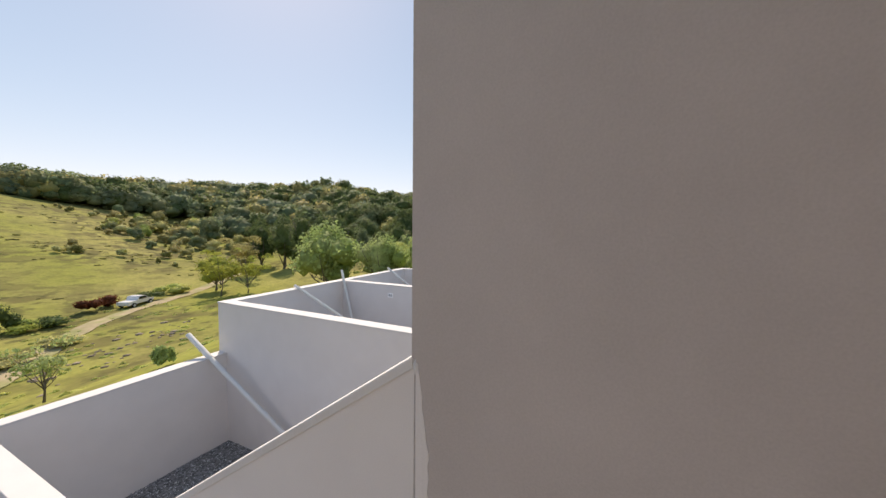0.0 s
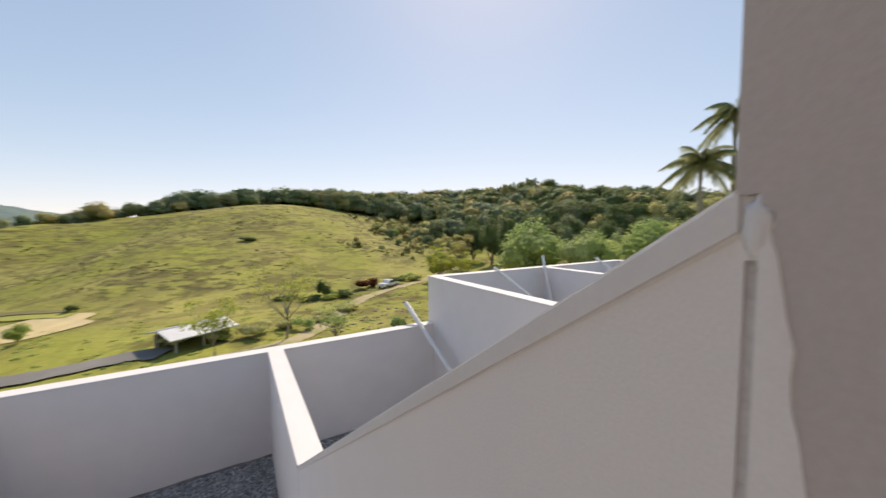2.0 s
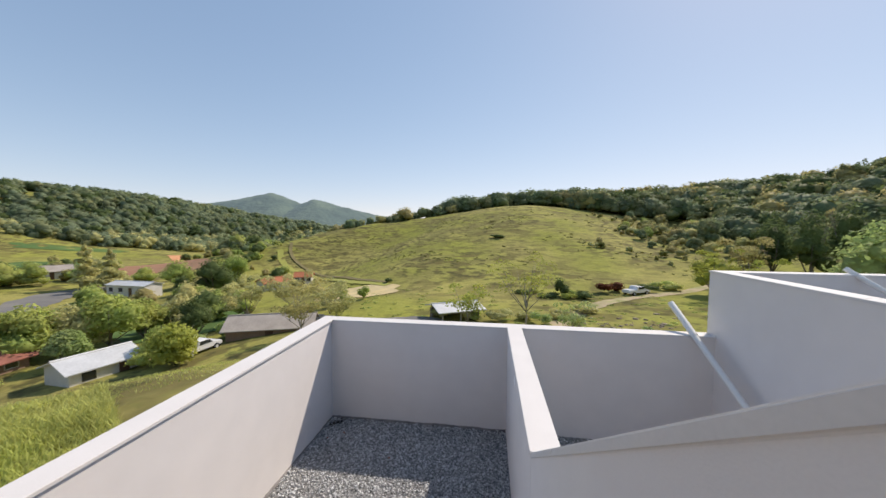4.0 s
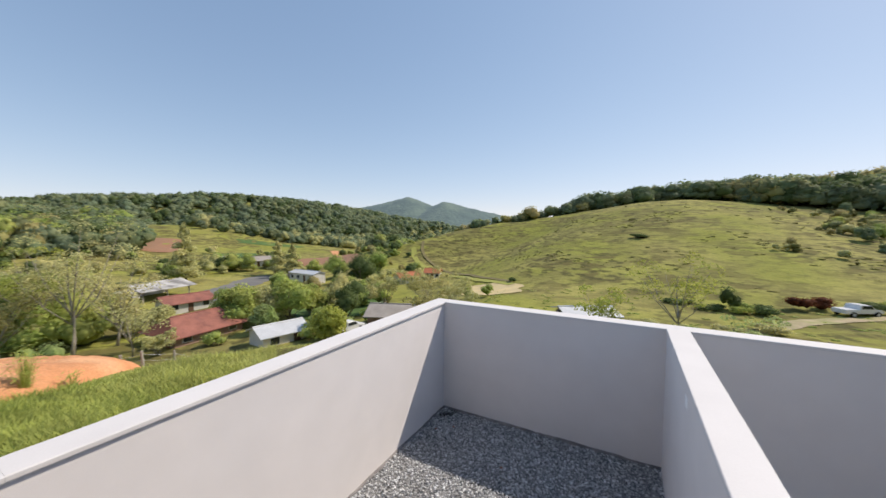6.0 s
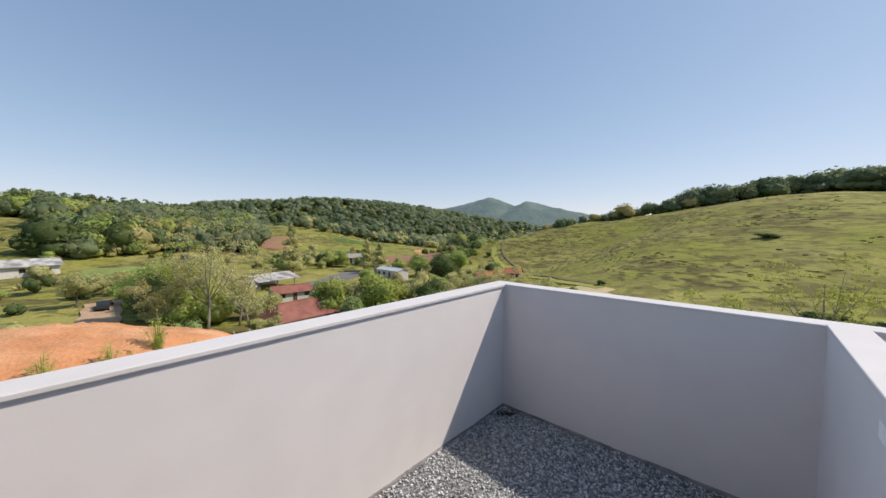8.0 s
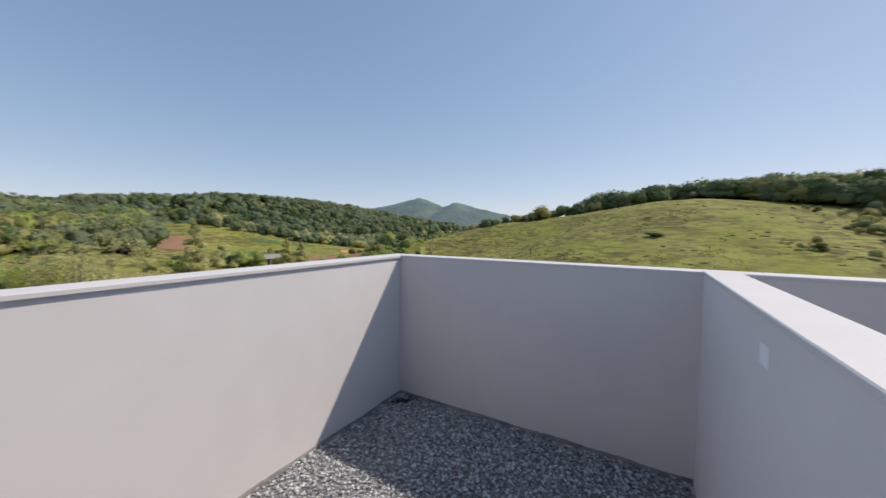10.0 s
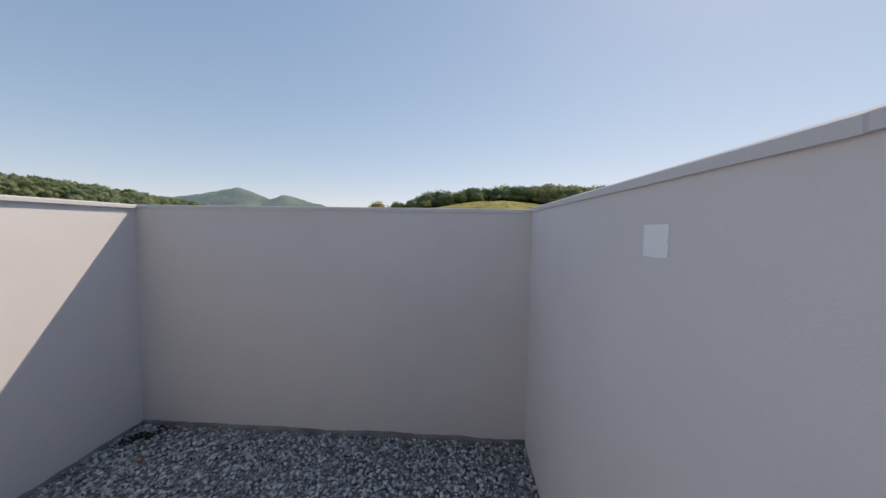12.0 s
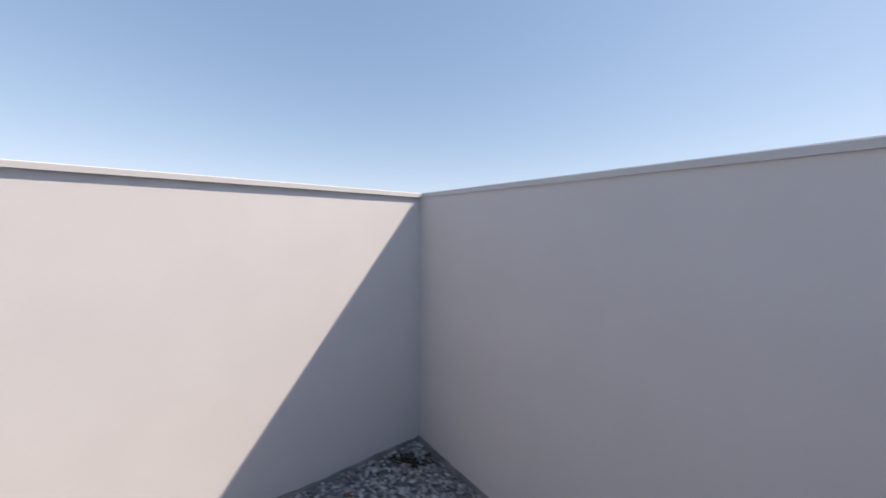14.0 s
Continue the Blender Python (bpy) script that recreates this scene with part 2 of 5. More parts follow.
def haze_mountain_mat():
    m = mat("hazed_wooded_mountain", (0.055, 0.085, 0.060), 0.95, vary=0.35, scale=0.012, fine=0.05, bump=0.6, dist=8, tint=(0.08, 0.11, 0.07), tint_scale=0.006)
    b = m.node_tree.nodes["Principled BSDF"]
    # faint blue glow paints the distance haze onto the slopes
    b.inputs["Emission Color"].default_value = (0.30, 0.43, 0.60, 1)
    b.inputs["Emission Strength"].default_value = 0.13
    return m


M_HAZE_MOUNTAIN = haze_mountain_mat()


# ---- mesh helpers ----
def mesh_ob(name, verts, faces, material, parent=None, label="", smooth=False):
    me = bpy.data.meshes.new(name)
    me.from_pydata([tuple(v) for v in verts], [], [tuple(f) for f in faces])
    me.materials.append(material)
    if smooth:
        me.polygons.foreach_set("use_smooth", [True] * len(me.polygons))
    ob = new(name, me)
    if parent:
        ob.parent = parent
    if label:
        ob["label"] = label
    return ob


def part(name, bm, material, parent=None, label="", smooth=False):
    me = bpy.data.meshes.new(name)
    bm.normal_update()
    bm.to_mesh(me)
    bm.free()
    me.materials.append(material)
    if smooth:
        me.polygons.foreach_set("use_smooth", [True] * len(me.polygons))
    ob = new(name, me)
    if parent:
        ob.parent = parent
    if label:
        ob["label"] = label
    return ob


def box(bm, x0, x1, y0, y1, z0, z1, bevel=0.0, seg=1):
    made = bmesh.ops.create_cube(bm, size=1)
    for v in made["verts"]:
        v.co = Vector(((x0 + x1) / 2 + v.co.x * (x1 - x0), (y0 + y1) / 2 + v.co.y * (y1 - y0), (z0 + z1) / 2 + v.co.z * (z1 - z0)))
    if bevel:
        edges = list({e for v in made["verts"] for e in v.link_edges})
        bmesh.ops.bevel(bm, geom=edges, offset=bevel, segments=seg, affect="EDGES", profile=0.5)
    return bm


def bbox(*a, **k):
    return box(bmesh.new(), *a, **k)


def prism(profile, axis, a, b):
    """A profile of (u, v) drawn along axis 'x' (u is y) or 'y' (u is x), v is z."""
    bm = bmesh.new()
    ends = []
    for w in (a, b):
        ends.append([bm.verts.new((w, u, v) if axis == "x" else (u, w, v)) for u, v in profile])
    n = len(profile)
    bm.faces.new(ends[0])
    bm.faces.new(ends[1][::-1])
    for i in range(n):
        bm.faces.new((ends[0][i], ends[1][i], ends[1][(i + 1) % n], ends[0][(i + 1) % n]))
    bmesh.ops.recalc_face_normals(bm, faces=bm.faces)
    return bm


def tube(bm, path, radii, sides=10, cap=True):
    """A round tapering limb through the points of path."""
    rings = []
    for i, p in enumerate(path):
        p = Vector(p)
        a = Vector(path[max(i - 1, 0)])
        b = Vector(path[min(i + 1, len(path) - 1)])
        q = (b - a).to_track_quat("Z", "Y")
        rings.append([bm.verts.new(p + q @ Vector((math.cos(k * math.tau / sides) * radii[i], math.sin(k * math.tau / sides) * radii[i], 0))) for k in range(sides)])
    for r0, r1 in zip(rings, rings[1:]):
        for k in range(sides):
            bm.faces.new((r0[k], r0[(k + 1) % sides], r1[(k + 1) % sides], r1[k]))
    if cap:
        bm.faces.new(rings[0][::-1])
        bm.faces.new(rings[-1])
    return bm


# ---- the lie of the land ----
def bump_cos(r):
    return np.where(r < 1, 0.5 + 0.5 * np.cos(np.pi * np.clip(r, 0, 1)), 0)


def oval(x, y, cx, cy, a, b, turn):
    c, s = math.cos(radians(turn)), math.sin(radians(turn))
    u, v = (x - cx) * c + (y - cy) * s, -(x - cx) * s + (y - cy) * c
    return np.hypot(u / a, v / b)


def wave(x, y, size, seed):
    k = 6.283 / size
    return (np.sin(k * x + 1.7 * np.sin(k * 0.61 * y + seed)) + np.sin(k * 0.83 * y + 1.3 * np.sin(k * 0.57 * x + 2 * seed)) + np.sin(k * 0.7 * (x + y) + seed * 3)) / 3


def ground(x, y):
    x, y = np.asarray(x, float), np.asarray(y, float)
    dx = np.maximum(np.maximum(-1.0 - x, x - 14), 0)
    dy = np.maximum(np.maximum(y - 1.0, -14 - y), 0)
    d = np.hypot(dx, dy)
    s = np.clip((d - 1.0) / (31 + 22 * np.clip((9 - y) / 14, 0, 1) * (x < 3)), 0, 1)
    s = 3 * s * s - 2 * s ** 3
    west = np.clip((-x - 8) / 45, 0, 1)
    z = -1.2 - s * (7.8 + 4.0 * west * west * (3 - 2 * west))
    far = np.clip((d - 10) / 60, 0, 1)
    off = np.clip((d - 1.5) / 14, 0, 1)
    z = z + off * 12 * np.exp(-oval(x, y, 50, -14, 30, 34, 0) ** 2)
    z = z + 24.6 * bump_cos(oval(x, y, 17.3, 194.6, 91.2, 139.3, -9.1)) ** 0.8
    z = z + 15.4 * np.exp(-oval(x, y, -63.5, 158.1, 53.9, 21.1, 50.2) ** 2)
    h = 36 * np.exp(-oval(x, y, 205, 185, 105, 80, 45) ** 2)
    h = h + 12 * np.exp(-oval(x, y, 190, 60, 90, 70, 0) ** 2)
    h = h + 20 * np.exp(-oval(x, y, 106, 222, 50, 44, 0) ** 2)
    h = h + 53 * np.exp(-oval(x, y, -470, 290, 110, 290, -30) ** 2) * (1 + 0.10 * wave(x, y, 170, 1.0))
    h = h + 21 * np.exp(-oval(x, y, -245, -20, 85, 110, 0) ** 2)
    h = h + 10 * np.exp(-oval(x, y, -545, 120, 90, 80, 0) ** 2)
    h = h + 13 * np.exp(-oval(x, y, -250, 115, 65, 45, 20) ** 2)
    h = h + 6 * np.exp(-oval(x, y, -190, 330, 80, 60, 40) ** 2)
    h = h + 40 * np.clip((np.hypot(x, y) - 650) / 1500, 0, 1)
    h = h + far * (0.25 * wave(x, y, 23, 2.0) + 0.12 * wave(x, y, 7, 4.0) + 0.5 * wave(x, y, 61, 5.0))
    z = z + h * far
    return z


REF = (2.7, -5.0)


def polar(az, d):
    return REF[0] + d * math.sin(radians(az)), REF[1] + d * math.cos(radians(az))


def spot(az, d):
    x, y = polar(az, d)
    return x, y, float(ground(x, y))


# ---- trees ----
def ico(level):
    bm = bmesh.new()
    bmesh.ops.create_icosphere(bm, subdivisions=level, radius=1)
    v = np.array([p.co[:] for p in bm.verts])
    f = np.array([[q.index for q in p.verts] for p in bm.faces])
    bm.free()
    return v, f


ICO1, ICO2 = ico(1), ico(2)


def leaf_cloud(rs, lobes, count, size, core=0.72, level=1, rough=1.0):
    """Leaves strewn over rounded lobes (cx, cy, cz, rx, rz), round rough inner masses. Gives vertices and triangles."""
    V, F, n = [], [], 0
    sizes = np.array([l[3] * l[4] for l in lobes])
    share = np.maximum((count * sizes / sizes.sum()).astype(int), 3)
    for (cx, cy, cz, rx, rz), k in zip(lobes, share):
        if core:
            v, f = ICO1 if level == 1 else ICO2
            w = v * (1 + rs.uniform(-0.22, 0.22, (len(v), 1))) * core * np.array([rx, rx, rz]) + (cx, cy, cz)
            V.append(w)
            F.append(f + n)
            n += len(w)
        d = rs.normal(size=(k, 3))
        d /= np.linalg.norm(d, axis=1)[:, None]
        d[:, 2] = np.where(d[:, 2] < -0.45, -d[:, 2], d[:, 2])
        c = d * np.array([rx, rx, rz]) * rs.uniform(1.0 - 0.28 * rough, 1.0 + 0.08 * rough, (k, 1)) + (cx, cy, cz)
        nrm = d + rs.normal(scale=0.55 * rough, size=(k, 3)) + (0, 0, 0.25 * rough)
        nrm /= np.linalg.norm(nrm, axis=1)[:, None]
        t = np.cross(nrm, rs.normal(size=(k, 3)))
        t /= np.linalg.norm(t, axis=1)[:, None] + 1e-9
        b = np.cross(nrm, t)
        s = size * rs.uniform(0.55, 1.35, (k, 1))
        q = np.stack([c - t * s, c + b * s * 0.55 - nrm * s * 0.15, c + t * s, c - b * s * 0.55 - nrm * s * 0.15], 1).reshape(-1, 3)
        V.append(q)
        i = np.arange(k)[:, None] * 4 + n
        F.append(np.concatenate([i + (0, 1, 2), i + (0, 2, 3)], 1).reshape(-1, 3))
        n += len(q)
    return np.concatenate(V), np.concatenate(F)


def tri_mesh(name, V, F, material):
    me = bpy.data.meshes.new(name)
    me.vertices.add(len(V))
    me.vertices.foreach_set("co", np.ascontiguousarray(V, np.float32).ravel())
    me.loops.add(len(F) * 3)
    me.loops.foreach_set("vertex_index", np.ascontiguousarray(F, np.int32).ravel())
    me.polygons.add(len(F))
    me.polygons.foreach_set("loop_start", np.arange(0, len(F) * 3, 3, dtype=np.int32))
    me.update(calc_edges=True)
    me.materials.append(material)
    return me


def crown_lobes(rs, h, w, base, n, droop=0.0):
    """Lobes of a broad crown between heights base and h, w wide."""
    out = []
    for i in range(n):
        a, r = rs.uniform(0, math.tau), w / 2 * math.sqrt(rs.uniform(0, 1)) * 0.62
        z = base + (h - base) * rs.uniform(0.25, 0.8) * (1 - 0.35 * r / (w / 2))
        s = w / 2 * rs.uniform(0.36, 0.6)
        out.append((r * math.cos(a), r * math.sin(a), z - droop * r, s, min(s * rs.uniform(0.6, 0.95), (h - base) * 0.42)))
    out.append((0, 0, base + (h - base) * 0.6, w * 0.30, (h - base) * 0.40))
    return out


def forest(name, places, kinds, material, label, category):
    """Woods that nobody could count, as one mesh: places (x, y, height) each take one of the crown kinds of height 1."""
    rs = np.random.RandomState(5)
    tones = material if isinstance(material, tuple) else (material,)
    V, F, tone, n = [], [], [], 0
    for x, y, h in places:
        v, f = kinds[rs.randint(len(kinds))]
        a = rs.uniform(0, math.tau)
        c, s = math.cos(a), math.sin(a)
        w = h * rs.uniform(0.85, 1.2)
        p = np.stack([(v[:, 0] * c - v[:, 1] * s) * w + x, (v[:, 0] * s + v[:, 1] * c) * w + y, v[:, 2] * h + float(ground(x, y)) - 0.12 * h], 1)
        V.append(p)
        F.append(f + n)
        tone.append(np.full(len(f), rs.randint(len(tones)), np.int32))
        n += len(p)
    me = tri_mesh(name, np.concatenate(V), np.concatenate(F), tones[0])
    for m in tones[1:]:
        me.materials.append(m)
    me.polygons.foreach_set("material_index", np.concatenate(tone))
    return tagged(new(name, me), label, category, kind="stuff")


def crown_kinds(seed, count, leaves, size, width, base, lobes):
    out = []
    for i in range(count):
        rs = np.random.RandomState(seed + i)
        out.append(leaf_cloud(rs, crown_lobes(rs, 1.0, width * rs.uniform(0.85, 1.2), base, lobes), leaves, size, core=0.8, level=1, rough=0.85))
    return out


def limbs(rs, h, base, w, r0, count, lean=0.0):
    """A trunk and its limbs."""
    bm = bmesh.new()
    top = Vector((lean * h, 0.03 * h, h * 0.72))
    path = [(0, 0, -0.4), (0.02 * h, 0, base * 0.5), (lean * h * 0.5 + 0.02 * h, -0.015 * h, base), (top.x * 0.8, top.y, (base + top.z) / 2), tuple(top)]
    tube(bm, path, [r0 * 1.25, r0, r0 * 0.85, r0 * 0.55, r0 * 0.2], 8)
    ends = []
    for i in range(count):
        a = i * 2.4 + rs.uniform(-0.4, 0.4)
        z0 = base * rs.uniform(0.75, 1.3)
        e = Vector((w / 2 * rs.uniform(0.55, 0.95) * math.cos(a), w / 2 * rs.uniform(0.55, 0.95) * math.sin(a), base + (h - base) * rs.uniform(0.45, 0.95)))
        o = Vector((lean * z0 * 0.5 + 0.01 * h, 0, z0))
        mid = o.lerp(e, 0.5) + Vector((0, 0, -0.04 * h + rs.uniform(-0.05, 0.05) * h))
        tube(bm, [tuple(o), tuple(mid), tuple(e)], [r0 * 0.5, r0 * 0.3, r0 * 0.08], 6)
        ends.append(e)
        for k in range(2):
            e2 = mid + Vector((rs.uniform(-1, 1), rs.uniform(-1, 1), rs.uniform(0.3, 1))) * w * 0.17
            tube(bm, [tuple(mid), tuple(mid.lerp(e2, 0.5) + Vector((0, 0, 0.02 * h))), tuple(e2)], [r0 * 0.25, r0 * 0.15, r0 * 0.05], 5)
            ends.append(e2)
    return bm, ends


def broad_tree(seed, h, w, leaf, bark, leaves=1500, size=0.2, base=0.3, lobes=9, label="", name="tree", sparse=False):
    rs = np.random.RandomState(seed)
    thing = tagged(new(name), label, "tree")
    bm, ends = limbs(rs, h, h * base, w, h * (0.010 if sparse else 0.022) + 0.025, 7 if sparse else 5, rs.uniform(-0.06, 0.06))
    part("trunk", bm, bark, thing, smooth=True)
    if sparse:
        lb = [(e.x, e.y, e.z, w * rs.uniform(0.07, 0.19), w * rs.uniform(0.05, 0.13)) for e in ends]
        v, f = leaf_cloud(rs, lb, leaves, size, core=0)
    else:
        v, f = leaf_cloud(rs, crown_lobes(rs, h, w, h * base * 0.8, lobes), leaves, size, core=0.7, level=1)
    ob = new("crown", tri_mesh("crown", v, f, leaf))
    ob.parent = thing
    return thing


def bush(seed, h, w, leaf, label, leaves=500, size=0.14, name="bush", category="bush", core=0.75):
    rs = np.random.RandomState(seed)
    lb = [(rs.uniform(-0.3, 0.3) * w, rs.uniform(-0.3, 0.3) * w, h * rs.uniform(0.3, 0.65), w * rs.uniform(0.2, 0.34), h * rs.uniform(0.25, 0.36)) for _ in range(6)]
    v, f = leaf_cloud(rs, lb, leaves, size, core=core)
    v[:, 2] = np.maximum(v[:, 2], -0.1)
    return tagged(new(name, tri_mesh(name, v, f, leaf)), label, category)


def conifer(seed, h, w, leaf, label):
    """A tall narrow conifer-like tree with an open, layered crown."""
    rs = np.random.RandomState(seed)
    thing = tagged(new("conifer"), label, "tree")
    part("trunk", tube(bmesh.new(), [(0, 0, -0.3), (0.1, 0, h * 0.5), (0, 0.1, h * 0.96)], [h * 0.018, h * 0.012, 0.03], 7), M_BARK, thing, smooth=True)
    lb = []
    for i in range(16):
        k = i / 15
        a, r = i * 2.4, w / 2 * (1 - 0.8 * k) * rs.uniform(0.4, 0.9)
        lb.append((r * math.cos(a), r * math.sin(a), h * (0.14 + 0.84 * k), w * 0.27 * (1.25 - k), h * 0.075))
    v, f = leaf_cloud(rs, lb, 2200, 0.34, core=0.6)
    ob = new("crown", tri_mesh("crown", v, f, leaf))
    ob.parent = thing
    return thing


def palm(seed, h, label):
    """A feather palm: ringed trunk, arching fronds with drooping leaflets."""
    rs = np.random.RandomState(seed)
    thing = tagged(new("palm_tree"), label, "palm tree", "pair of palms")
    path = [(0.05 * math.sin(k * 0.7), 0.03 * k / 4, -0.4 + (h + 0.4) * k / 8) for k in range(9)]
    part("trunk", tube(bmesh.new(), path, [0.24, 0.2, 0.18, 0.17, 0.16, 0.15, 0.15, 0.15, 0.13], 10), M_BARKPALE, thing, smooth=True)
    for i in range(24):
        a, up, ln = i * 2.4, rs.uniform(-0.5, 1.2), rs.uniform(2.2, 3.0)
        V, F = [], []
        pts = []
        for k in range(11):
            s = k / 10
            pts.append(Vector((ln * s * math.cos(up * (1 - 0.35 * s)), 0, h + ln * math.sin(up) * s - 1.75 * s * s)))
        for k in range(1, 11):
            for side in (-1, 1):
                for j in range(3):
                    p = pts[k - 1].lerp(pts[k], j / 3)
                    wd = 0.75 * math.sin(math.pi * min(0.12 + 0.85 * (k + j / 3) / 11, 1)) + 0.1
                    tip = p + Vector((0.22, side * wd * 0.62, -wd * rs.uniform(0.45, 0.95)))
                    n = len(V)
                    V += [p + Vector((-0.07, 0, 0)), p + Vector((0.07, 0, 0.01)), tip]
                    F.append((n, n + 1, n + 2))
        n = len(V)
        for k, p in enumerate(pts):
            V += [p + Vector((0, -0.025, 0)), p + Vector((0, 0.025, 0))]
            if k:
                F += [(n + 2 * k - 2, n + 2 * k - 1, n + 2 * k + 1), (n + 2 * k - 2, n + 2 * k + 1, n + 2 * k)]
        turn = Matrix.Rotation(a, 3, "Z")
        ob = new("frond", tri_mesh("frond", np.array([(turn @ p)[:] for p in V]), np.array(F), L_FOREST))
        ob.parent = thing
    return thing


# ---- buildings and vehicles ----
def house(w, d, h, rise, wall, roof, label, hip=0.0, over=0.5, windows=2, name="house", category="house", open_front=False):
    """A small house, its front facing -y: w wide, d deep, gable or hipped roof with eaves."""
    thing = tagged(new(name), label, category)
    t = 0.18
    if not open_front:
        bm = bmesh.new()
        for x0, x1, y0, y1 in ((-w / 2, w / 2, -d / 2, -d / 2 + t), (-w / 2, w / 2, d / 2 - t, d / 2), (-w / 2, -w / 2 + t, -d / 2 + t, d / 2 - t), (w / 2 - t, w / 2, -d / 2 + t, d / 2 - t)):
            box(bm, x0, x1, y0, y1, -1.5, h)
        if not hip:
            for x in (-w / 2 + 0.01, w / 2 - t - 0.01):
                vs = [bm.verts.new((x + dx, y, z)) for dx in (0, t) for y, z in ((-d / 2, h), (d / 2, h), (0, h + rise * 0.97))]
                for f in ((0, 1, 2), (3, 5, 4), (0, 3, 4, 1), (1, 4, 5, 2), (2, 5, 3, 0)):
                    bm.faces.new([vs[k] for k in f])
        part("wall", bm, wall, thing)
    else:
        for x in (-w / 2 + 0.2, 0, w / 2 - 0.2):
            for y in (-d / 2 + 0.2, d / 2 - 0.2):
                part("post", bbox(x - 0.09, x + 0.09, y - 0.09, y + 0.09, -1.5, h + 0.05), M_POST, thing)
        part("wall", bbox(-w / 2, w / 2, d / 2 - 0.05, d / 2 + 0.1, -1.5, h - 0.3), wall, thing)
    bm = bmesh.new()
    W, D, e = w / 2 + over, d / 2 + over, rise * over / (d / 2)
    ridge = W - hip * D
    th = 0.12
    for sgn in (-1, 1):
        lo = [bm.verts.new(p) for p in ((-W, sgn * D, h - e), (W, sgn * D, h - e), (ridge, 0, h + rise), (-ridge, 0, h + rise))]
        hi = [bm.verts.new(v.co + Vector((0, 0, th))) for v in lo]
        order = (0, 1, 2, 3) if sgn < 0 else (3, 2, 1, 0)
        bm.faces.new([hi[k] for k in order])
        bm.faces.new([lo[k] for k in order[::-1]])
        for a, b in ((0, 1), (1, 2), (2, 3), (3, 0)):
            bm.faces.new((lo[a], lo[b], hi[b], hi[a]))
    if hip:
        for sgn in (-1, 1):
            vs = [bm.verts.new(p) for p in ((sgn * W, -D, h - e + th), (sgn * W, D, h - e + th), (sgn * ridge, 0, h + rise + th))]
            bm.faces.new(vs if sgn > 0 else vs[::-1])
    bmesh.ops.recalc_face_normals(bm, faces=bm.faces)
    ro = part("roof", bm, roof, thing)
    part("ridge", tube(bmesh.new(), [(-ridge, 0, h + rise + th), (ridge, 0, h + rise + th)], [0.12, 0.12], 6), roof, ro)
    if not open_front:
        n = windows + 1
        head = min(2.1, h - 0.12)
        for i in range(n):
            x = -w / 2 + w * (i + 0.5) / n
            if i == n // 2:
                part("door", bbox(x - 0.45, x + 0.45, -d / 2 - 0.03, -d / 2 + 0.05, min(0, h - 2.2), min(2.05, h - 0.15)), M_WOOD, thing)
            else:
                wi = part("window", bbox(x - 0.62, x + 0.62, -d / 2 - 0.04, -d / 2 + 0.06, head - 1.1, head), M_HOUSE, thing)
                part("pane", bbox(x - 0.54, x + 0.54, -d / 2 - 0.05, -d / 2 + 0.04, head - 1.02, head - 0.08), M_GLASS, wi)
    return thing


def put(thing, az, d, turn=0.0, sink=0.0):
    """Sets a thing on the land at a bearing and distance; turn 0 makes its front face the yard."""
    x, y, z = spot(az, d)
    thing.matrix_basis = pose(x, y, z - sink, 0, 0, -az + turn) @ Matrix.Diagonal((*thing.scale, 1))
    return thing


def pickup(label, paint):
    thing = tagged(new("pickup_truck"), label, "truck")
    side = [(-2.5, 0.45), (2.5, 0.45), (2.5, 0.85), (1.4, 1.0), (0.75, 1.55), (-0.55, 1.58), (-0.75, 1.0), (-2.5, 1.0)]
    bm = prism(side, "y", -0.88, 0.88)
    bmesh.ops.bevel(bm, geom=bm.edges[:], offset=0.05, segments=2, affect="EDGES")
    part("body", bm, paint, thing)
    part("windscreen", prism([(1.33, 1.06), (1.38, 1.06), (0.84, 1.5), (0.79, 1.5)], "y", -0.75, 0.75), M_GLASS, thing)
    for y in (-0.9, 0.9):
        part("side_window", prism([(-0.5, 1.08), (1.1, 1.08), (0.7, 1.48), (-0.45, 1.48)], "y", y - 0.015, y + 0.015), M_GLASS, thing)
        for x in (-1.55, 1.6):
            wh = part("wheel", tube(bmesh.new(), [(x, y - 0.1, 0.36), (x, y + 0.1, 0.36)], [0.36, 0.36], 16), M_TYRE, thing)
            part("rim", tube(bmesh.new(), [(x, y - 0.11, 0.36), (x, y + 0.11, 0.36)], [0.2, 0.2], 10), M_ROOFMETAL, wh)
    return thing


def patch(name, material, label, category, az, d, a, b, turn=0.0, lift=0.12, kind="structure"):
    """A bare or sown patch that follows the land: an uneven oval."""
    cx, cy = polar(az, d)
    V, F = [], []
    nr, na = 10, 40
    c, s = math.cos(radians(-az + turn)), math.sin(radians(-az + turn))
    for i in range(nr + 1):
        for k in range(na):
            t = k * math.tau / na
            r = i / nr * (1 + 0.10 * math.sin(3 * t + az) + 0.06 * math.sin(7 * t + d))
            e = 1.0 / max(abs(math.cos(t)) ** 4 + abs(math.sin(t)) ** 4, 1e-6) ** 0.25
            u, v = a * r * e * math.cos(t), b * r * e * math.sin(t)
            x, y = cx + u * c - v * s, cy + u * s + v * c
            V.append((x, y, float(ground(x, y)) + lift))
    for i in range(nr):
        for k in range(na):
            F.append((i * na + k, (i + 1) * na + k, (i + 1) * na + (k + 1) % na, i * na + (k + 1) % na))
    return tagged(mesh_ob(name, V, F, material, smooth=True), label, category, kind=kind)


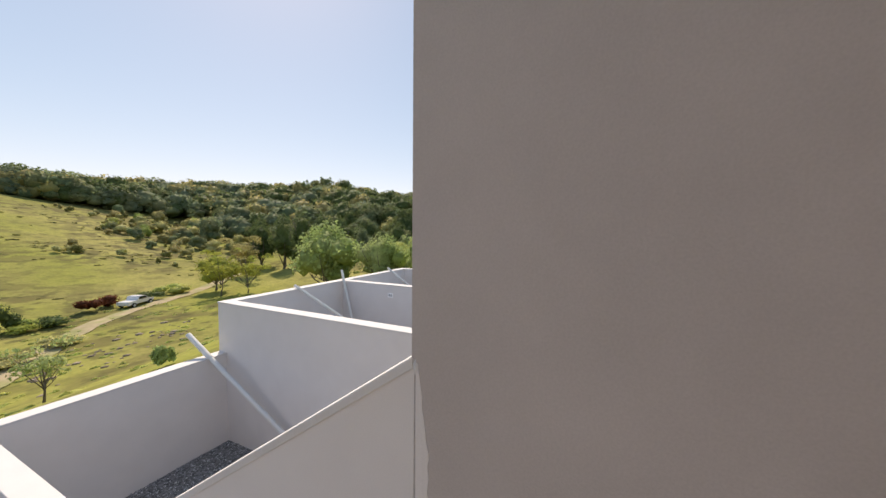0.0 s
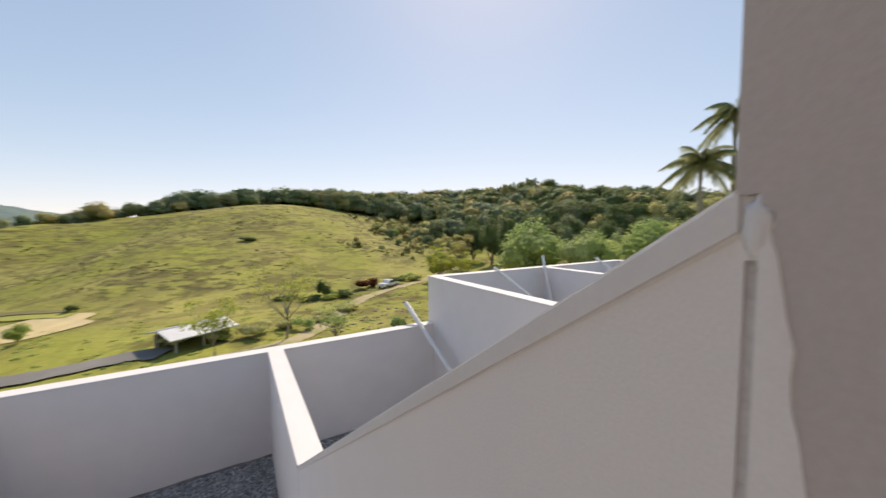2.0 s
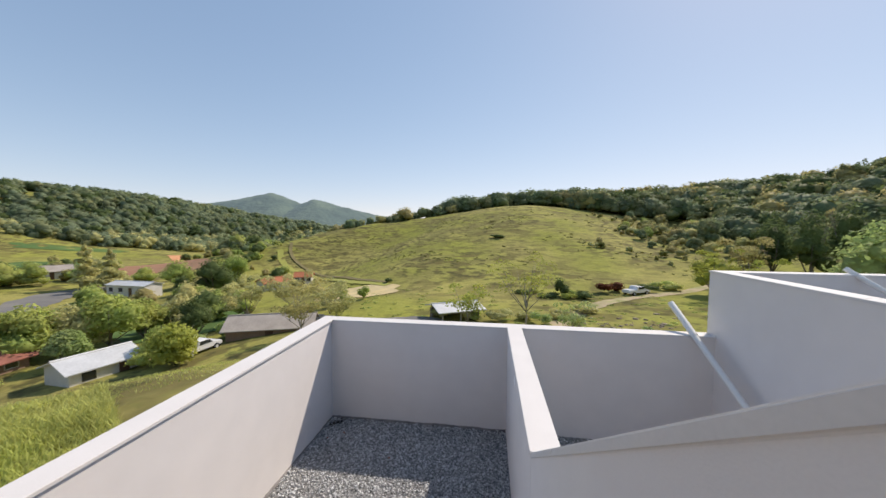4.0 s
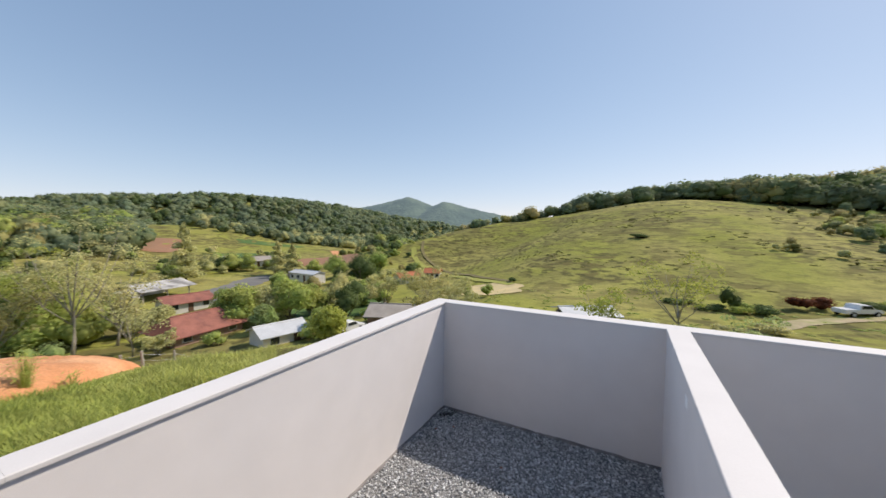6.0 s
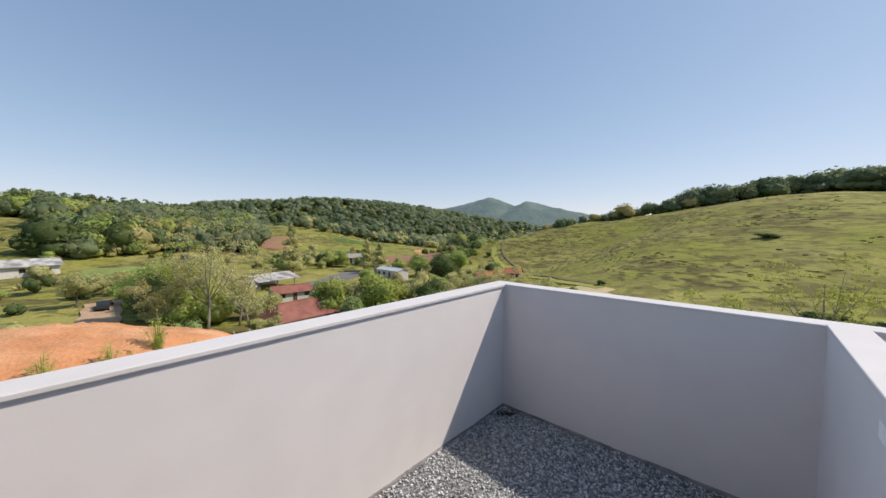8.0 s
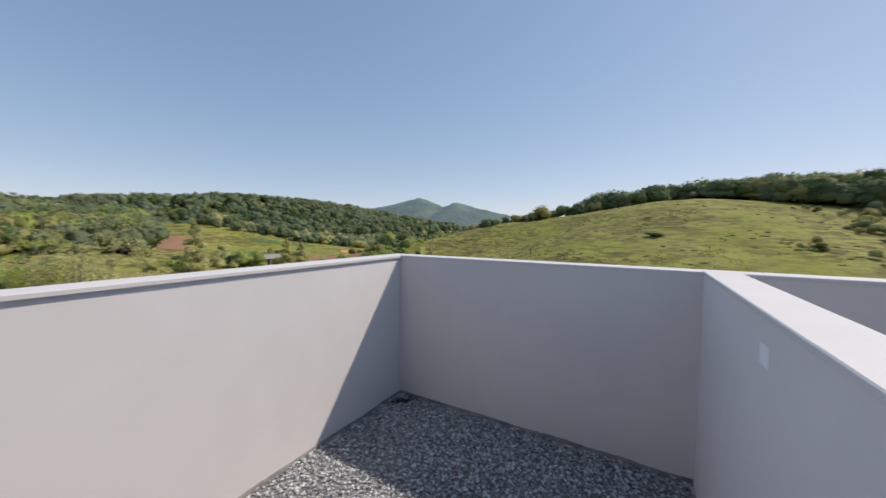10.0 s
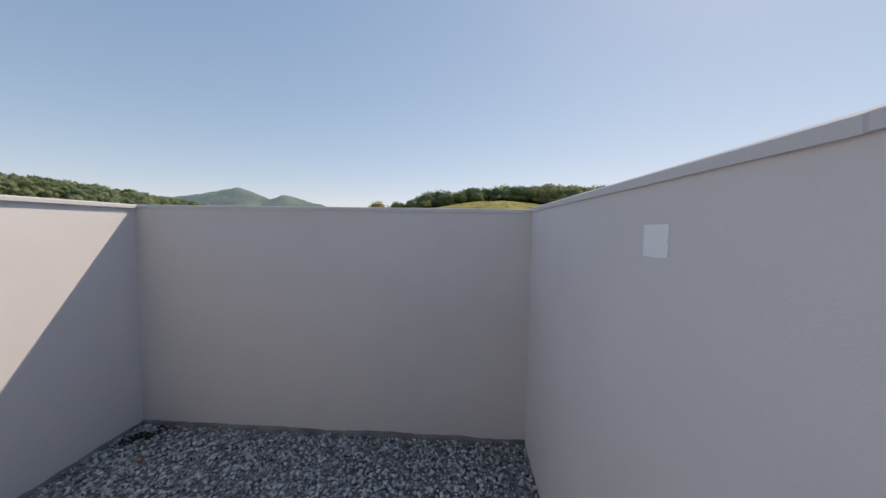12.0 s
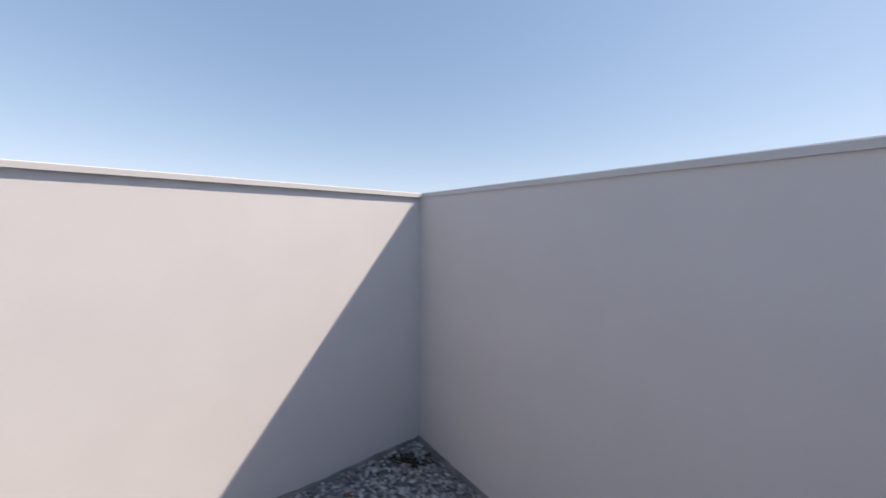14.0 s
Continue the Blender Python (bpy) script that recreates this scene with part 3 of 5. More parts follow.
def ribbon(name, material, label, stops, width, lift=0.16, kind="structure", category="road"):
    """A track over the land through bearings and distances, smoothly bent."""
    P = [Vector((*polar(a, d), 0)) for a, d in stops]
    P = [P[0] * 2 - P[1]] + P + [P[-1] * 2 - P[-2]]
    line = []
    for i in range(1, len(P) - 2):
        for k in range(14):
            t = k / 14
            line.append(0.5 * (2 * P[i] + (P[i + 1] - P[i - 1]) * t + (2 * P[i - 1] - 5 * P[i] + 4 * P[i + 1] - P[i + 2]) * t * t + (3 * P[i] - P[i - 1] - 3 * P[i + 1] + P[i + 2]) * t ** 3))
    V, F = [], []
    for i, p in enumerate(line):
        q = line[min(i + 1, len(line) - 1)] - line[max(i - 1, 0)]
        side = Vector((-q.y, q.x, 0)).normalized()
        for k in range(5):
            o = p + side * width * (k / 4 - 0.5) * (1 + 0.07 * math.sin(i * 1.3 + k))
            V.append((o.x, o.y, float(ground(o.x, o.y)) + lift))
    for i in range(len(line) - 1):
        for k in range(4):
            F.append((i * 5 + k, i * 5 + k + 1, i * 5 + k + 6, i * 5 + k + 5))
    return tagged(mesh_ob(name, V, F, material, smooth=True), label, category, kind=kind)


# ---- the land ----
def build_land():
    """One sheet from under the yard to the horizon, finer near by."""
    radii = [0.0] + [1.5 * 1.047 ** i for i in range(175)]
    na = 300
    V, F = [], []
    R = np.array(radii)
    A = np.arange(na) * math.tau / na
    X = REF[0] + R[:, None] * np.sin(A)
    Y = REF[1] + R[:, None] * np.cos(A)
    Z = ground(X, Y)
    V = np.stack([X, Y, Z], -1).reshape(-1, 3)
    for i in range(len(R) - 1):
        for k in range(na):
            a, b = i * na + k, i * na + (k + 1) % na
            F.append((a, b, b + na, a + na))
    ob = mesh_ob("ground", V, F, M_PASTURE, smooth=True)
    return tagged(ob, "green and dry-yellow pasture on rolling hills round the houses", "ground", kind="structure")


build_land()


def mountain(az, d, h, left, right, label, seed, wide=900, depth=400):
    """A far wooded mountain: a pointed top, its flanks falling off over left and right metres."""
    cx, cy = polar(az, d)
    V, F = [], []
    nu, nv = 150, 14
    c, s = math.cos(radians(-az)), math.sin(radians(-az))
    for i in range(nu + 1):
        for k in range(nv + 1):
            u, v = (i / nu * 2 - 1) * wide, k / nv * 2 - 1
            run = (math.hypot(u, 22) - 22) / (left if u < 0 else right)
            fold = noise.noise((u * 0.006, v * 2.2, seed)) * 0.16 * abs(v) + noise.noise((u * 0.02, v * 5, seed)) * 0.05
            z = h * math.exp(-run) * (1 - abs(v) ** 1.3) * (1 + fold) + 3.0 * noise.noise((u * 0.07, v * 9, seed)) + 1.5 * noise.noise((u * 0.2, v * 20, seed))
            x, y = cx + u * c - v * depth * s, cy + u * s + v * depth * c
            V.append((x, y, z - 30 * abs(v)))
    for i in range(nu):
        for k in range(nv):
            a = i * (nv + 1) + k
            F.append((a, a + nv + 1, a + nv + 2, a + 1))
    return tagged(mesh_ob("backdrop_mountain", V, F, M_HAZE_MOUNTAIN, smooth=True), label, "mountain", kind="structure")


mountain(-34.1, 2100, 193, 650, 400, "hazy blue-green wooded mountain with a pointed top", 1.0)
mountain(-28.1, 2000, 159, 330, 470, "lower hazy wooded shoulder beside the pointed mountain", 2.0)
mountain(11.3, 1500, 159, 150, 150, "far mountain top in painted blue haze behind the tree line", 3.0, 300, 250)

# ---- walls of the yards ----
W, T, H, CAP, LIP = 3.12, 0.22, 1.80, 0.030, 0.010
UP = 2.81


def wall(name, x0, x1, y0, y1, top, label="grey painted rendered yard wall", base=-1.6, material=None):
    return tagged(part(name, bbox(x0, x1, y0, y1, base, top), material or M_WALL), label, "wall", kind="structure")


def coping(x0, x1, y0, y1, top, cuts=(), along="y", drip=0.012):
    """Pieces of coping laid end to end on a wall, with open joints and a drip edge."""
    lo, hi = (y0, y1) if along == "y" else (x0, x1)
    ends = [lo, *cuts, hi]
    thing = tagged(new("coping"), "pale painted coping with drip edge along the wall top", "coping", kind="structure")
    for i, (a, b) in enumerate(zip(ends, ends[1:])):
        bm = bmesh.new()
        j = 0.0006
        n = max(int((b - a) / 0.3), 2)
        rows = []
        rs = random.Random(int(a * 100) + i)
        u0, u1 = (x0, x1) if along == "y" else (y0, y1)
        e = 0.005
        prof = [(u0, top - CAP), (u0, top - e), (u0 + e, top), (u1 - e, top), (u1, top - e), (u1, top - CAP), (u1 - drip * 0.6, top - CAP), (u1 - drip * 0.6, top - CAP + 0.012), (u0 + drip * 0.6, top - CAP + 0.012), (u0 + drip * 0.6, top - CAP)]
        for k in range(n + 1):
            w = a + j + (b - a - 2 * j) * k / n
            wob = [rs.uniform(-0.0007, 0.0007) for _ in range(2)]
            rows.append([bm.verts.new((u + wob[0], w, z + wob[1]) if along == "y" else (w, u + wob[0], z + wob[1])) for u, z in prof])
        m = len(prof)
        for r0, r1 in zip(rows, rows[1:]):
            for k in range(m):
                bm.faces.new((r0[k], r0[(k + 1) % m], r1[(k + 1) % m], r1[k]))
        bm.faces.new(rows[0])
        bm.faces.new(rows[-1][::-1])
        bmesh.ops.recalc_face_normals(bm, faces=bm.faces)
        part("coping_piece", bm, M_CAP, thing)
    return thing


BODY = H - CAP + 0.012
wall("wall_west", -T, 0, -6.2, 0, BODY)
wall("wall_north", -T, 6.30, 0, T, BODY)
wall("wall_divider", W, W + T, -3.22, 0, BODY)
coping(-T - LIP, 0.024, -6.2, T + LIP, H, (-4.55, -2.55))
coping(0.024, 6.30, -LIP, T + LIP, H, (2.1, W + 0.1, 4.4), "x")
coping(W - LIP, W + T + LIP, -3.23, -LIP, H + 0.01, (-2.107,))

# the stair parapet climbing from the divider to the house
S0, S1, Z1 = -3.23, -6.165, 3.869
prof = [(S0 + 0.003, -1.6), (S1 - 0.010, -1.6), (S1 - 0.010, Z1 - 0.06), (S1, Z1 - 0.06), (S1, Z1 - CAP + 0.01), (S0 + 0.003, BODY - 0.002)]
tagged(part("wall_stair_parapet", prism(prof, "x", W + 0.001, W + T - 0.001), M_WALL), "grey rendered stair parapet with a sloping top", "wall", kind="structure")
slope = tagged(new("sloping_coping"), "pale painted coping on the sloping stair parapet", "coping", kind="structure")
cuts = [S0, -4.02, S1 - 0.012]
for a, b in zip(cuts, cuts[1:]):
    za, zb = (H + (Z1 - H) * (v - S0) / (S1 - S0) for v in (a, b))
    bm = prism([(a, za), (a, za - 0.046), (b + 0.001, zb - 0.046), (b + 0.001, zb)], "x", W - 0.005, W + T + LIP)
    bmesh.ops.bevel(bm, geom=[e for e in bm.edges if abs(e.verts[0].co.x - e.verts[1].co.x) < 1e-4], offset=0.005, segments=3, affect="EDGES")
    part("coping_piece", bm, M_CAP, slope)

# house end wall, the unseen shell added behind it, and the stair
wall("wall_house_east", W - 0.004, W + T + 0.1, -11.0, S1 - 0.021, Z1 - 0.003, "tall grey-brown rendered house wall beside the stair", material=M_TALL)
wall("wall_house_east_upper", W - 0.004, W + T + 0.1, -11.0, S1 - 0.003, 6.9, "tall grey-brown rendered house wall beside the stair", base=Z1 - 0.003, material=M_TALL)
# never in view: walls and roof slab added to darken the end wall
wall("wall_house_west", -T, 0, -11.0, -6.2, 6.9, "unseen tall rendered wall added to close the house shell", material=M_TALL)
wall("wall_house_south", 0, W - 0.004, -11.0, -10.8, 6.9, "unseen rendered back wall added to close the house shell", material=M_TALL)
tagged(part("ceiling", bbox(-T - 0.1, W + T + 0.1, -11.1, -7.6, 6.9, 7.08), M_CONC), "unseen concrete roof slab added to shade the tall wall", "ceiling", kind="structure")
stair = tagged(new("stair"), "concrete outdoor stair from the yard up to the house", "stair", kind="structure")
for i in range(16):
    part("step", bbox(2.12, W - 0.006, -6.9 if i == 15 else -2.62 - 0.28 * (i + 1), -2.62 - 0.28 * i, -0.1 if i < 1 else 0.17 * i - 0.12, 0.17 * (i + 1), bevel=0.008), M_CONC, stair)
part("landing", bbox(0.004, W - 0.008, -10.79, -6.9, 2.5, 2.718), M_CONC, stair)

# groove where the parapet meets the house, and the paint run over its far side
tagged(part("joint_filler", bbox(W + 0.006, W + 0.12, S1 - 0.022, S1 - 0.009, -1.5, Z1 - 0.06), M_MORTAR), "rough mortar in the open joint between parapet and house", "mortar", kind="structure")
tagged(part("joint_plug", bbox(W + 0.001, W + T - 0.001, S1 - 0.0208, S1 - 0.0002, Z1 - 0.06, Z1 - 0.004), M_WALL), "plastered head of the joint under the coping", "mortar", kind="structure")
bm = bmesh.new()
rs = random.Random(3)
rows = []
for k in range(130):
    z = 0.8 + (Z1 - 0.012 - 0.8) * k / 129
    a = S1 - 0.070 - 0.006 * noise.noise((z * 11, 0, 0)) - 0.008 * noise.noise((z * 45, 3, 0)) - rs.uniform(0, 0.003)
    if z > Z1 - 0.34:
        a += 0.046 * (z - Z1 + 0.34) / 0.34
    b = S1 - 0.0212
    rows.append([bm.verts.new(p) for p in ((W - 0.0035, a, z), (W - 0.0058, a + 0.0012, z), (W - 0.0062 - rs.uniform(0, 0.0006), (a + b) / 2, z), (W - 0.006, b, z), (W + 0.004, b + 0.0004, z))])
for r0, r1 in zip(rows, rows[1:]):
    for k in range(4):
        bm.faces.new((r0[k], r0[k + 1], r1[k + 1], r1[k]))
bmesh.ops.recalc_face_normals(bm, faces=bm.faces)
tagged(part("joint_paint", bm, M_WALL), "ragged strip of pale paint beside the wall joint", "mortar", kind="structure")
bm = bmesh.new()
bmesh.ops.create_icosphere(bm, subdivisions=3, radius=1)
for v in bm.verts:
    v.co = Vector((W - 0.001, S1 - 0.019, Z1 - 0.030)) + Vector((v.co.x * 0.006, v.co.y * 0.010, v.co.z * 0.030)) * (1 + 0.5 * noise.noise(v.co * 1.9))
tagged(part("mortar_dab", bm, M_CAP, smooth=True), "dab of pale mortar closing the coping's upper end", "mortar", kind="structure")

# the neighbours' yards, one step higher up the slope
XD = 6.30
UB = UP - CAP + 0.012
wall("wall_neighbour_divider", XD, XD + T, -6.2, T, UB)
wall("wall_neighbour_north", XD + T, 13.2, 0, T, UB)
wall("wall_neighbour_divider_far", 9.66, 9.66 + T, -6.2, 0, UB)
wall("wall_neighbour_end", 13.0, 13.2, -6.2, 0, UB)
coping(XD - LIP, XD + T + LIP, -6.2, T + LIP, UP, (-4.2, -2.0))
coping(XD + T + LIP, 13.2 + LIP, -LIP, T + LIP, UP, (8.1, 10.3, 12.0), "x")
coping(9.66 - LIP, 9.66 + T + LIP, -6.2, -LIP, UP, (-4.0, -2.0))
coping(13.0 - LIP, 13.2 + LIP, -6.2, -LIP, UP, (-3.0,))


# ---- gravel ----
def gravel(name, x0, x1, y0, y1, z, count, seed, label):
    """A bed with crushed stones lying close on it."""
    n = 16
    V, F = [], []
    for i in range(n + 1):
        for k in range(n + 1):
            x, y = x0 + (x1 - x0) * i / n, y0 + (y1 - y0) * k / n
            V.append((x, y, z - 0.012 + 0.008 * noise.noise((x * 1.7, y * 1.7, seed))))
    for i in range(n):
        for k in range(n):
            a = i * (n + 1) + k
            F.append((a, a + n + 1, a + n + 2, a + 1))
    tagged(mesh_ob("floor_" + name, V, F, M_BED, smooth=True), "dark fine grit under the gravel", "ground", kind="structure")
    if not count:
        return
    r = np.random.RandomState(seed)
    base = np.array([(1, 0, 0), (-1, 0, 0), (0, 1, 0), (0, -1, 0), (0, 0, 1), (0, 0, -1)], float)
    tris = np.array([(0, 2, 4), (2, 1, 4), (1, 3, 4), (3, 0, 4), (2, 0, 5), (1, 2, 5), (3, 1, 5), (0, 3, 5)])
    x, y = r.uniform(x0, x1, count), r.uniform(y0, y1, count)
    s = 0.006 + 0.015 * r.power(0.4, count)
    v = base[None] * r.uniform(0.6, 1.25, (count, 6, 1)) * s[:, None, None] + r.normal(scale=0.16, size=(count, 6, 3)) * s[:, None, None]
    q = r.normal(size=(count, 4))
    q /= np.linalg.norm(q, axis=1)[:, None]
    w, a, b, c = q.T
    rot = np.stack([np.stack([1 - 2 * (b * b + c * c), 2 * (a * b - c * w), 2 * (a * c + b * w)], -1),
                    np.stack([2 * (a * b + c * w), 1 - 2 * (a * a + c * c), 2 * (b * c - a * w)], -1),
                    np.stack([2 * (a * c - b * w), 2 * (b * c + a * w), 1 - 2 * (a * a + b * b)], -1)], 1)
    v = np.einsum("nij,nkj->nki", rot, v)
    v[:, :, 2] *= 0.75
    v += np.stack([x, y, z - 0.004 + s * r.uniform(0.0, 0.55, count)], -1)[:, None]
    f = (tris[None] + (np.arange(count) * 6)[:, None, None]).reshape(-1, 3)
    tagged(new(name, tri_mesh(name, v.reshape(-1, 3), f, M_STONE)), label, "gravel", kind="stuff")


gravel("gravel", 0.0, W, -3.3, 0.0, 0.0, 32000, 11, "grey crushed-stone gravel covering the yard floor")
gravel("gravel_south", 0.0, 2.11, -6.2, -3.3, 0.0, 20000, 12, "grey crushed-stone gravel")
gravel("gravel_neighbour", W + T, XD, -6.2, 0.0, 0.0, 14000, 13, "grey crushed-stone gravel in the neighbouring yard")
gravel("gravel_upper", XD + T, 13.0, -6.2, 0.0, 1.0, 0, 14, "grey gravel")


def footing(name, x0, x1, y0, y1, seed, h=0.035):
    """An uneven lip of old mortar along the foot of a wall."""
    r = random.Random(seed)
    bm = bmesh.new()
    rows = []
    n = 70
    for k in range(n + 1):
        t = k / n
        x, y = x0 + (x1 - x0) * t, y0 + (y1 - y0) * t
        o = 0.016 + 0.012 * noise.noise((t * 9, seed, 0)) + r.uniform(0, 0.008)
        z = h + 0.014 * noise.noise((t * 7, seed, 3)) + r.uniform(-0.004, 0.004)
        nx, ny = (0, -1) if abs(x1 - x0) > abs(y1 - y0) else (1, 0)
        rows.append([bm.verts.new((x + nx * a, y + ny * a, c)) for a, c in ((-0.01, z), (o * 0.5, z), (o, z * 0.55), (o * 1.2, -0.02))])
    for r0, r1 in zip(rows, rows[1:]):
        for k in range(3):
            bm.faces.new((r0[k], r1[k], r1[k + 1], r0[k + 1]))
    bmesh.ops.recalc_face_normals(bm, faces=bm.faces)
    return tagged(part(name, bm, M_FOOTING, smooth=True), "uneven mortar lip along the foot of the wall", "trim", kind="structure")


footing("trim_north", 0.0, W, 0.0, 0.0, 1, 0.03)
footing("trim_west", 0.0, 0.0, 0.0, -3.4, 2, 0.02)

# litter in the corner and a few loose bits
r = np.random.RandomState(8)
lb = [(0.15 + r.uniform(-0.08, 0.1), -0.15 + r.uniform(-0.1, 0.07), 0.004, 0.055, 0.016) for _ in range(5)]
v, f = leaf_cloud(r, lb, 150, 0.016, core=0)
tagged(new("dry_leaf_litter", tri_mesh("dry_leaf_litter", v, f, M_DEBRIS)), "small heap of dark dry leaf litter in the gravel corner", "leaf litter")
for i, (x, y) in enumerate(((0.42, -0.45), (0.21, -0.62), (1.35, -0.95))):
    bm = bbox(x - 0.012, x + 0.014, y - 0.008, y + 0.01, 0.0, 0.016, bevel=0.003)
    tagged(part("brick_chip", bm, M_BRICKBIT), "small red brick chip lying on the gravel", "brick chip", "loose chips")

# a notice stuck on the divider, one on the neighbour's wall
bm = bmesh.new()
edge = [(-1.586, 1.671), (-1.702, 1.672), (-1.703, 1.634), (-1.697, 1.628), (-1.704, 1.622), (-1.703, 1.588), (-1.640, 1.585), (-1.588, 1.586)]
ends = [[bm.verts.new((x, y, z)) for y, z in edge] for x in (W - 0.0025, W - 0.0005)]
bm.faces.new(ends[0])
bm.faces.new(ends[1][::-1])
for k in range(len(edge)):
    bm.faces.new((ends[0][k], ends[1][k], ends[1][(k + 1) % len(edge)], ends[0][(k + 1) % len(edge)]))
bmesh.ops.recalc_face_normals(bm, faces=bm.faces)
tagged(part("notice", bm, M_PAPER), "small blank white paper with a torn edge stuck on the wall", "paper notice")
note = tagged(new("notice"), "small white paper with grey marks stuck on the neighbour's wall", "paper notice")
part("sheet", bbox(9.655, 9.659, -1.72, -1.56, 2.47, 2.59), M_PAPER, note)
for k in range(2):
    part("mark", bbox(9.652, 9.654, -1.69 + 0.06 * k, -1.65 + 0.06 * k, 2.50, 2.56), M_INK, note)


def pipe(a, b, radius, label, upper=0.0):
    """A leaning pipe; its last upper metres are a wider piece."""
    a, b = Vector(a), Vector(b)
    n = (b - a).normalized()
    thing = tagged(new("plastic_pipe"), label, "pipe", "leaning pipes")

    def hollow(p, q, r):
        bm = bmesh.new()
        tube(bm, [p, q], [r, r], 20, cap=False)
        tube(bm, [q, q - n * 0.0005], [r, r - 0.004], 20, cap=False)
        tube(bm, [p, q - n * 0.0005], [r - 0.004, r - 0.004], 20, cap=False)
        return bm

    part("tube", hollow(a, b - n * upper * 0.8, radius), M_PVC, thing, smooth=True)
    if upper:
        part("socket_piece", hollow(b - n * upper, b, radius + 0.008), M_PVC, thing, smooth=True)
    return thing


pipe((6.24, -2.85, 0.04), (5.915, 0.56, 2.19), 0.042, "white plastic pipe leaning from the gravel over the wall corner", 0.72)
pipe((9.337, -2.211, 1.04), (8.078, 0.12, 2.89), 0.034, "white plastic pipe leaning on the neighbour's wall")
pipe((9.40, -0.75, 1.02), (9.60, -0.02, 3.12), 0.036, "grey-white plastic pipe standing in the corner of the neighbour's yard")
pipe((12.9, -2.1, 1.04), (12.1, 0.14, 2.93), 0.034, "white plastic pipe leaning in the farther yard")


# ---- woods ----
def scatter(seed, n, az0, az1, d0, d1, h0, h1, keep=None):
    r = np.random.RandomState(seed)
    out = []
    while len(out) < n:
        a, d = r.uniform(az0, az1), math.sqrt(r.uniform(d0 * d0, d1 * d1))
        x, y = polar(a, d)
        if keep is None or keep(a, d, x, y, r):
            out.append((x, y, r.uniform(h0, h1)))
    return out


K_FAR = crown_kinds(20, 6, 70, 0.09, 1.25, 0.0, 5)
K_MID = crown_kinds(40, 7, 240, 0.06, 1.2, 0.04, 7)
K_NEAR = crown_kinds(60, 6, 800, 0.04, 1.0, 0.08, 8)

ridge = lambda a, d, x, y, r: np.exp(-float(oval(x, y, -470, 290, 110, 290, -30)) ** 2) > 0.13
forest("far_woods", scatter(1, 2600, -86, -33, 330, 640, 5.5, 13.5, ridge), K_FAR, (L_FAR_HAZED, L_FOREST, L_FAR_HAZED, L_FAR_HAZED, L_DARK), "dense green woods covering the far ridge", "woods")
forest("distant_woods", scatter(16, 500, -50, -12, 480, 950, 10, 15), K_FAR, L_FAR_HAZED, "unbroken woods in the far distance", "woods")
forest("valley_woods", scatter(2, 640, -66, -23, 225, 400, 4, 10, lambda a, d, x, y, r: d > 245 or a > -42), K_FAR, (L_FAR_HAZED, L_FOREST, L_OLIVE), "woods and hedges on the valley floor", "woods")
forest("west_woods", scatter(3, 430, -99, -71, 150, 260, 7, 14, lambda a, d, x, y, r: (a > -91.5 or d > 235) and d > 150 + 1.2 * (a + 92)), K_MID, (L_FOREST, L_FAR_HAZED, L_FOREST, L_DARK, L_FOREST, L_SCRUB, L_MID), "tall mixed woods on the western hill", "woods")
forest("hedge_woods", scatter(4, 150, -40, -22, 186, 240, 7, 13, lambda a, d, x, y, r: d > 205 - 1.2 * (a + 38)), K_MID, (L_DARK, L_FOREST, L_MID), "dark trees along the foot of the grass hill", "woods")
forest("hill_foot_woods", scatter(26, 55, -40.5, -31.5, 168, 200, 6, 10.5, lambda a, d, x, y, r: a < -36.5 or d > 180 + 3 * (a + 36)), K_MID, (L_DARK, L_FOREST, L_MID, L_FOREST), "mixed green trees round the end of the grass hill", "woods")
forest("crest_woods", scatter(5, 130, -8, 13, 200, 218, 6.5, 12), K_MID, (L_FOREST, L_DARK, L_FAR_HAZED), "row of round dark trees along the hill crest", "woods")
forest("crest_scrub", scatter(25, 70, -25, -6, 178, 212, 3.5, 8.5, lambda a, d, x, y, r: 4 < d - 178 - 0.95 * (a + 21) < 15), K_MID, (L_SCRUB, L_FAR_HAZED, L_FOREST), "thin grey-green trees along the falling hill crest", "woods")
forest("hill_end_woods", scatter(17, 40, -31, -20, 206, 232, 8, 13), K_MID, (L_FOREST, L_DARK), "taller trees where the grass hill runs out", "woods")
forest("shoulder_woods", scatter(18, 46, 6, 32, 200, 225, 9, 14.5), K_MID, (L_FOREST, L_DARK, L_FAR_HAZED), "taller round trees on the hill shoulder", "woods")
forest("hillside_scrub", scatter(19, 260, 13, 36, 88, 190, 0.5, 2.6, lambda a, d, x, y, r: wave(x, y, 26, 1.0) + 0.06 * (a - 24) + 0.01 * (d - 120) > r.uniform(-0.1, 0.9)), K_MID, (L_SCRUB, L_OLIVE, L_TUSSOCK), "low brownish scrub on the broken hillside", "scrub")
forest("saddle_woods", scatter(6, 200, 12, 38, 200, 262, 9, 14.5), K_MID, (L_FOREST, L_SCRUB, L_FAR_HAZED, L_DARK), "woods behind the shoulder of the hill", "woods")
EASTERN = lambda a, d, x, y, r: d > 150 - 2.4 * (a - 30) or a > 46
# the darkest crowns are mixed in as painted shade between the trees
forest("east_woods", scatter(7, 470, 30, 84, 150, 262, 7, 13.5, EASTERN), K_MID, (L_FOREST, L_DARK, L_FOREST, L_FAR_HAZED, L_DARK, L_SCRUB), "dense dark woods on the eastern hill", "woods")
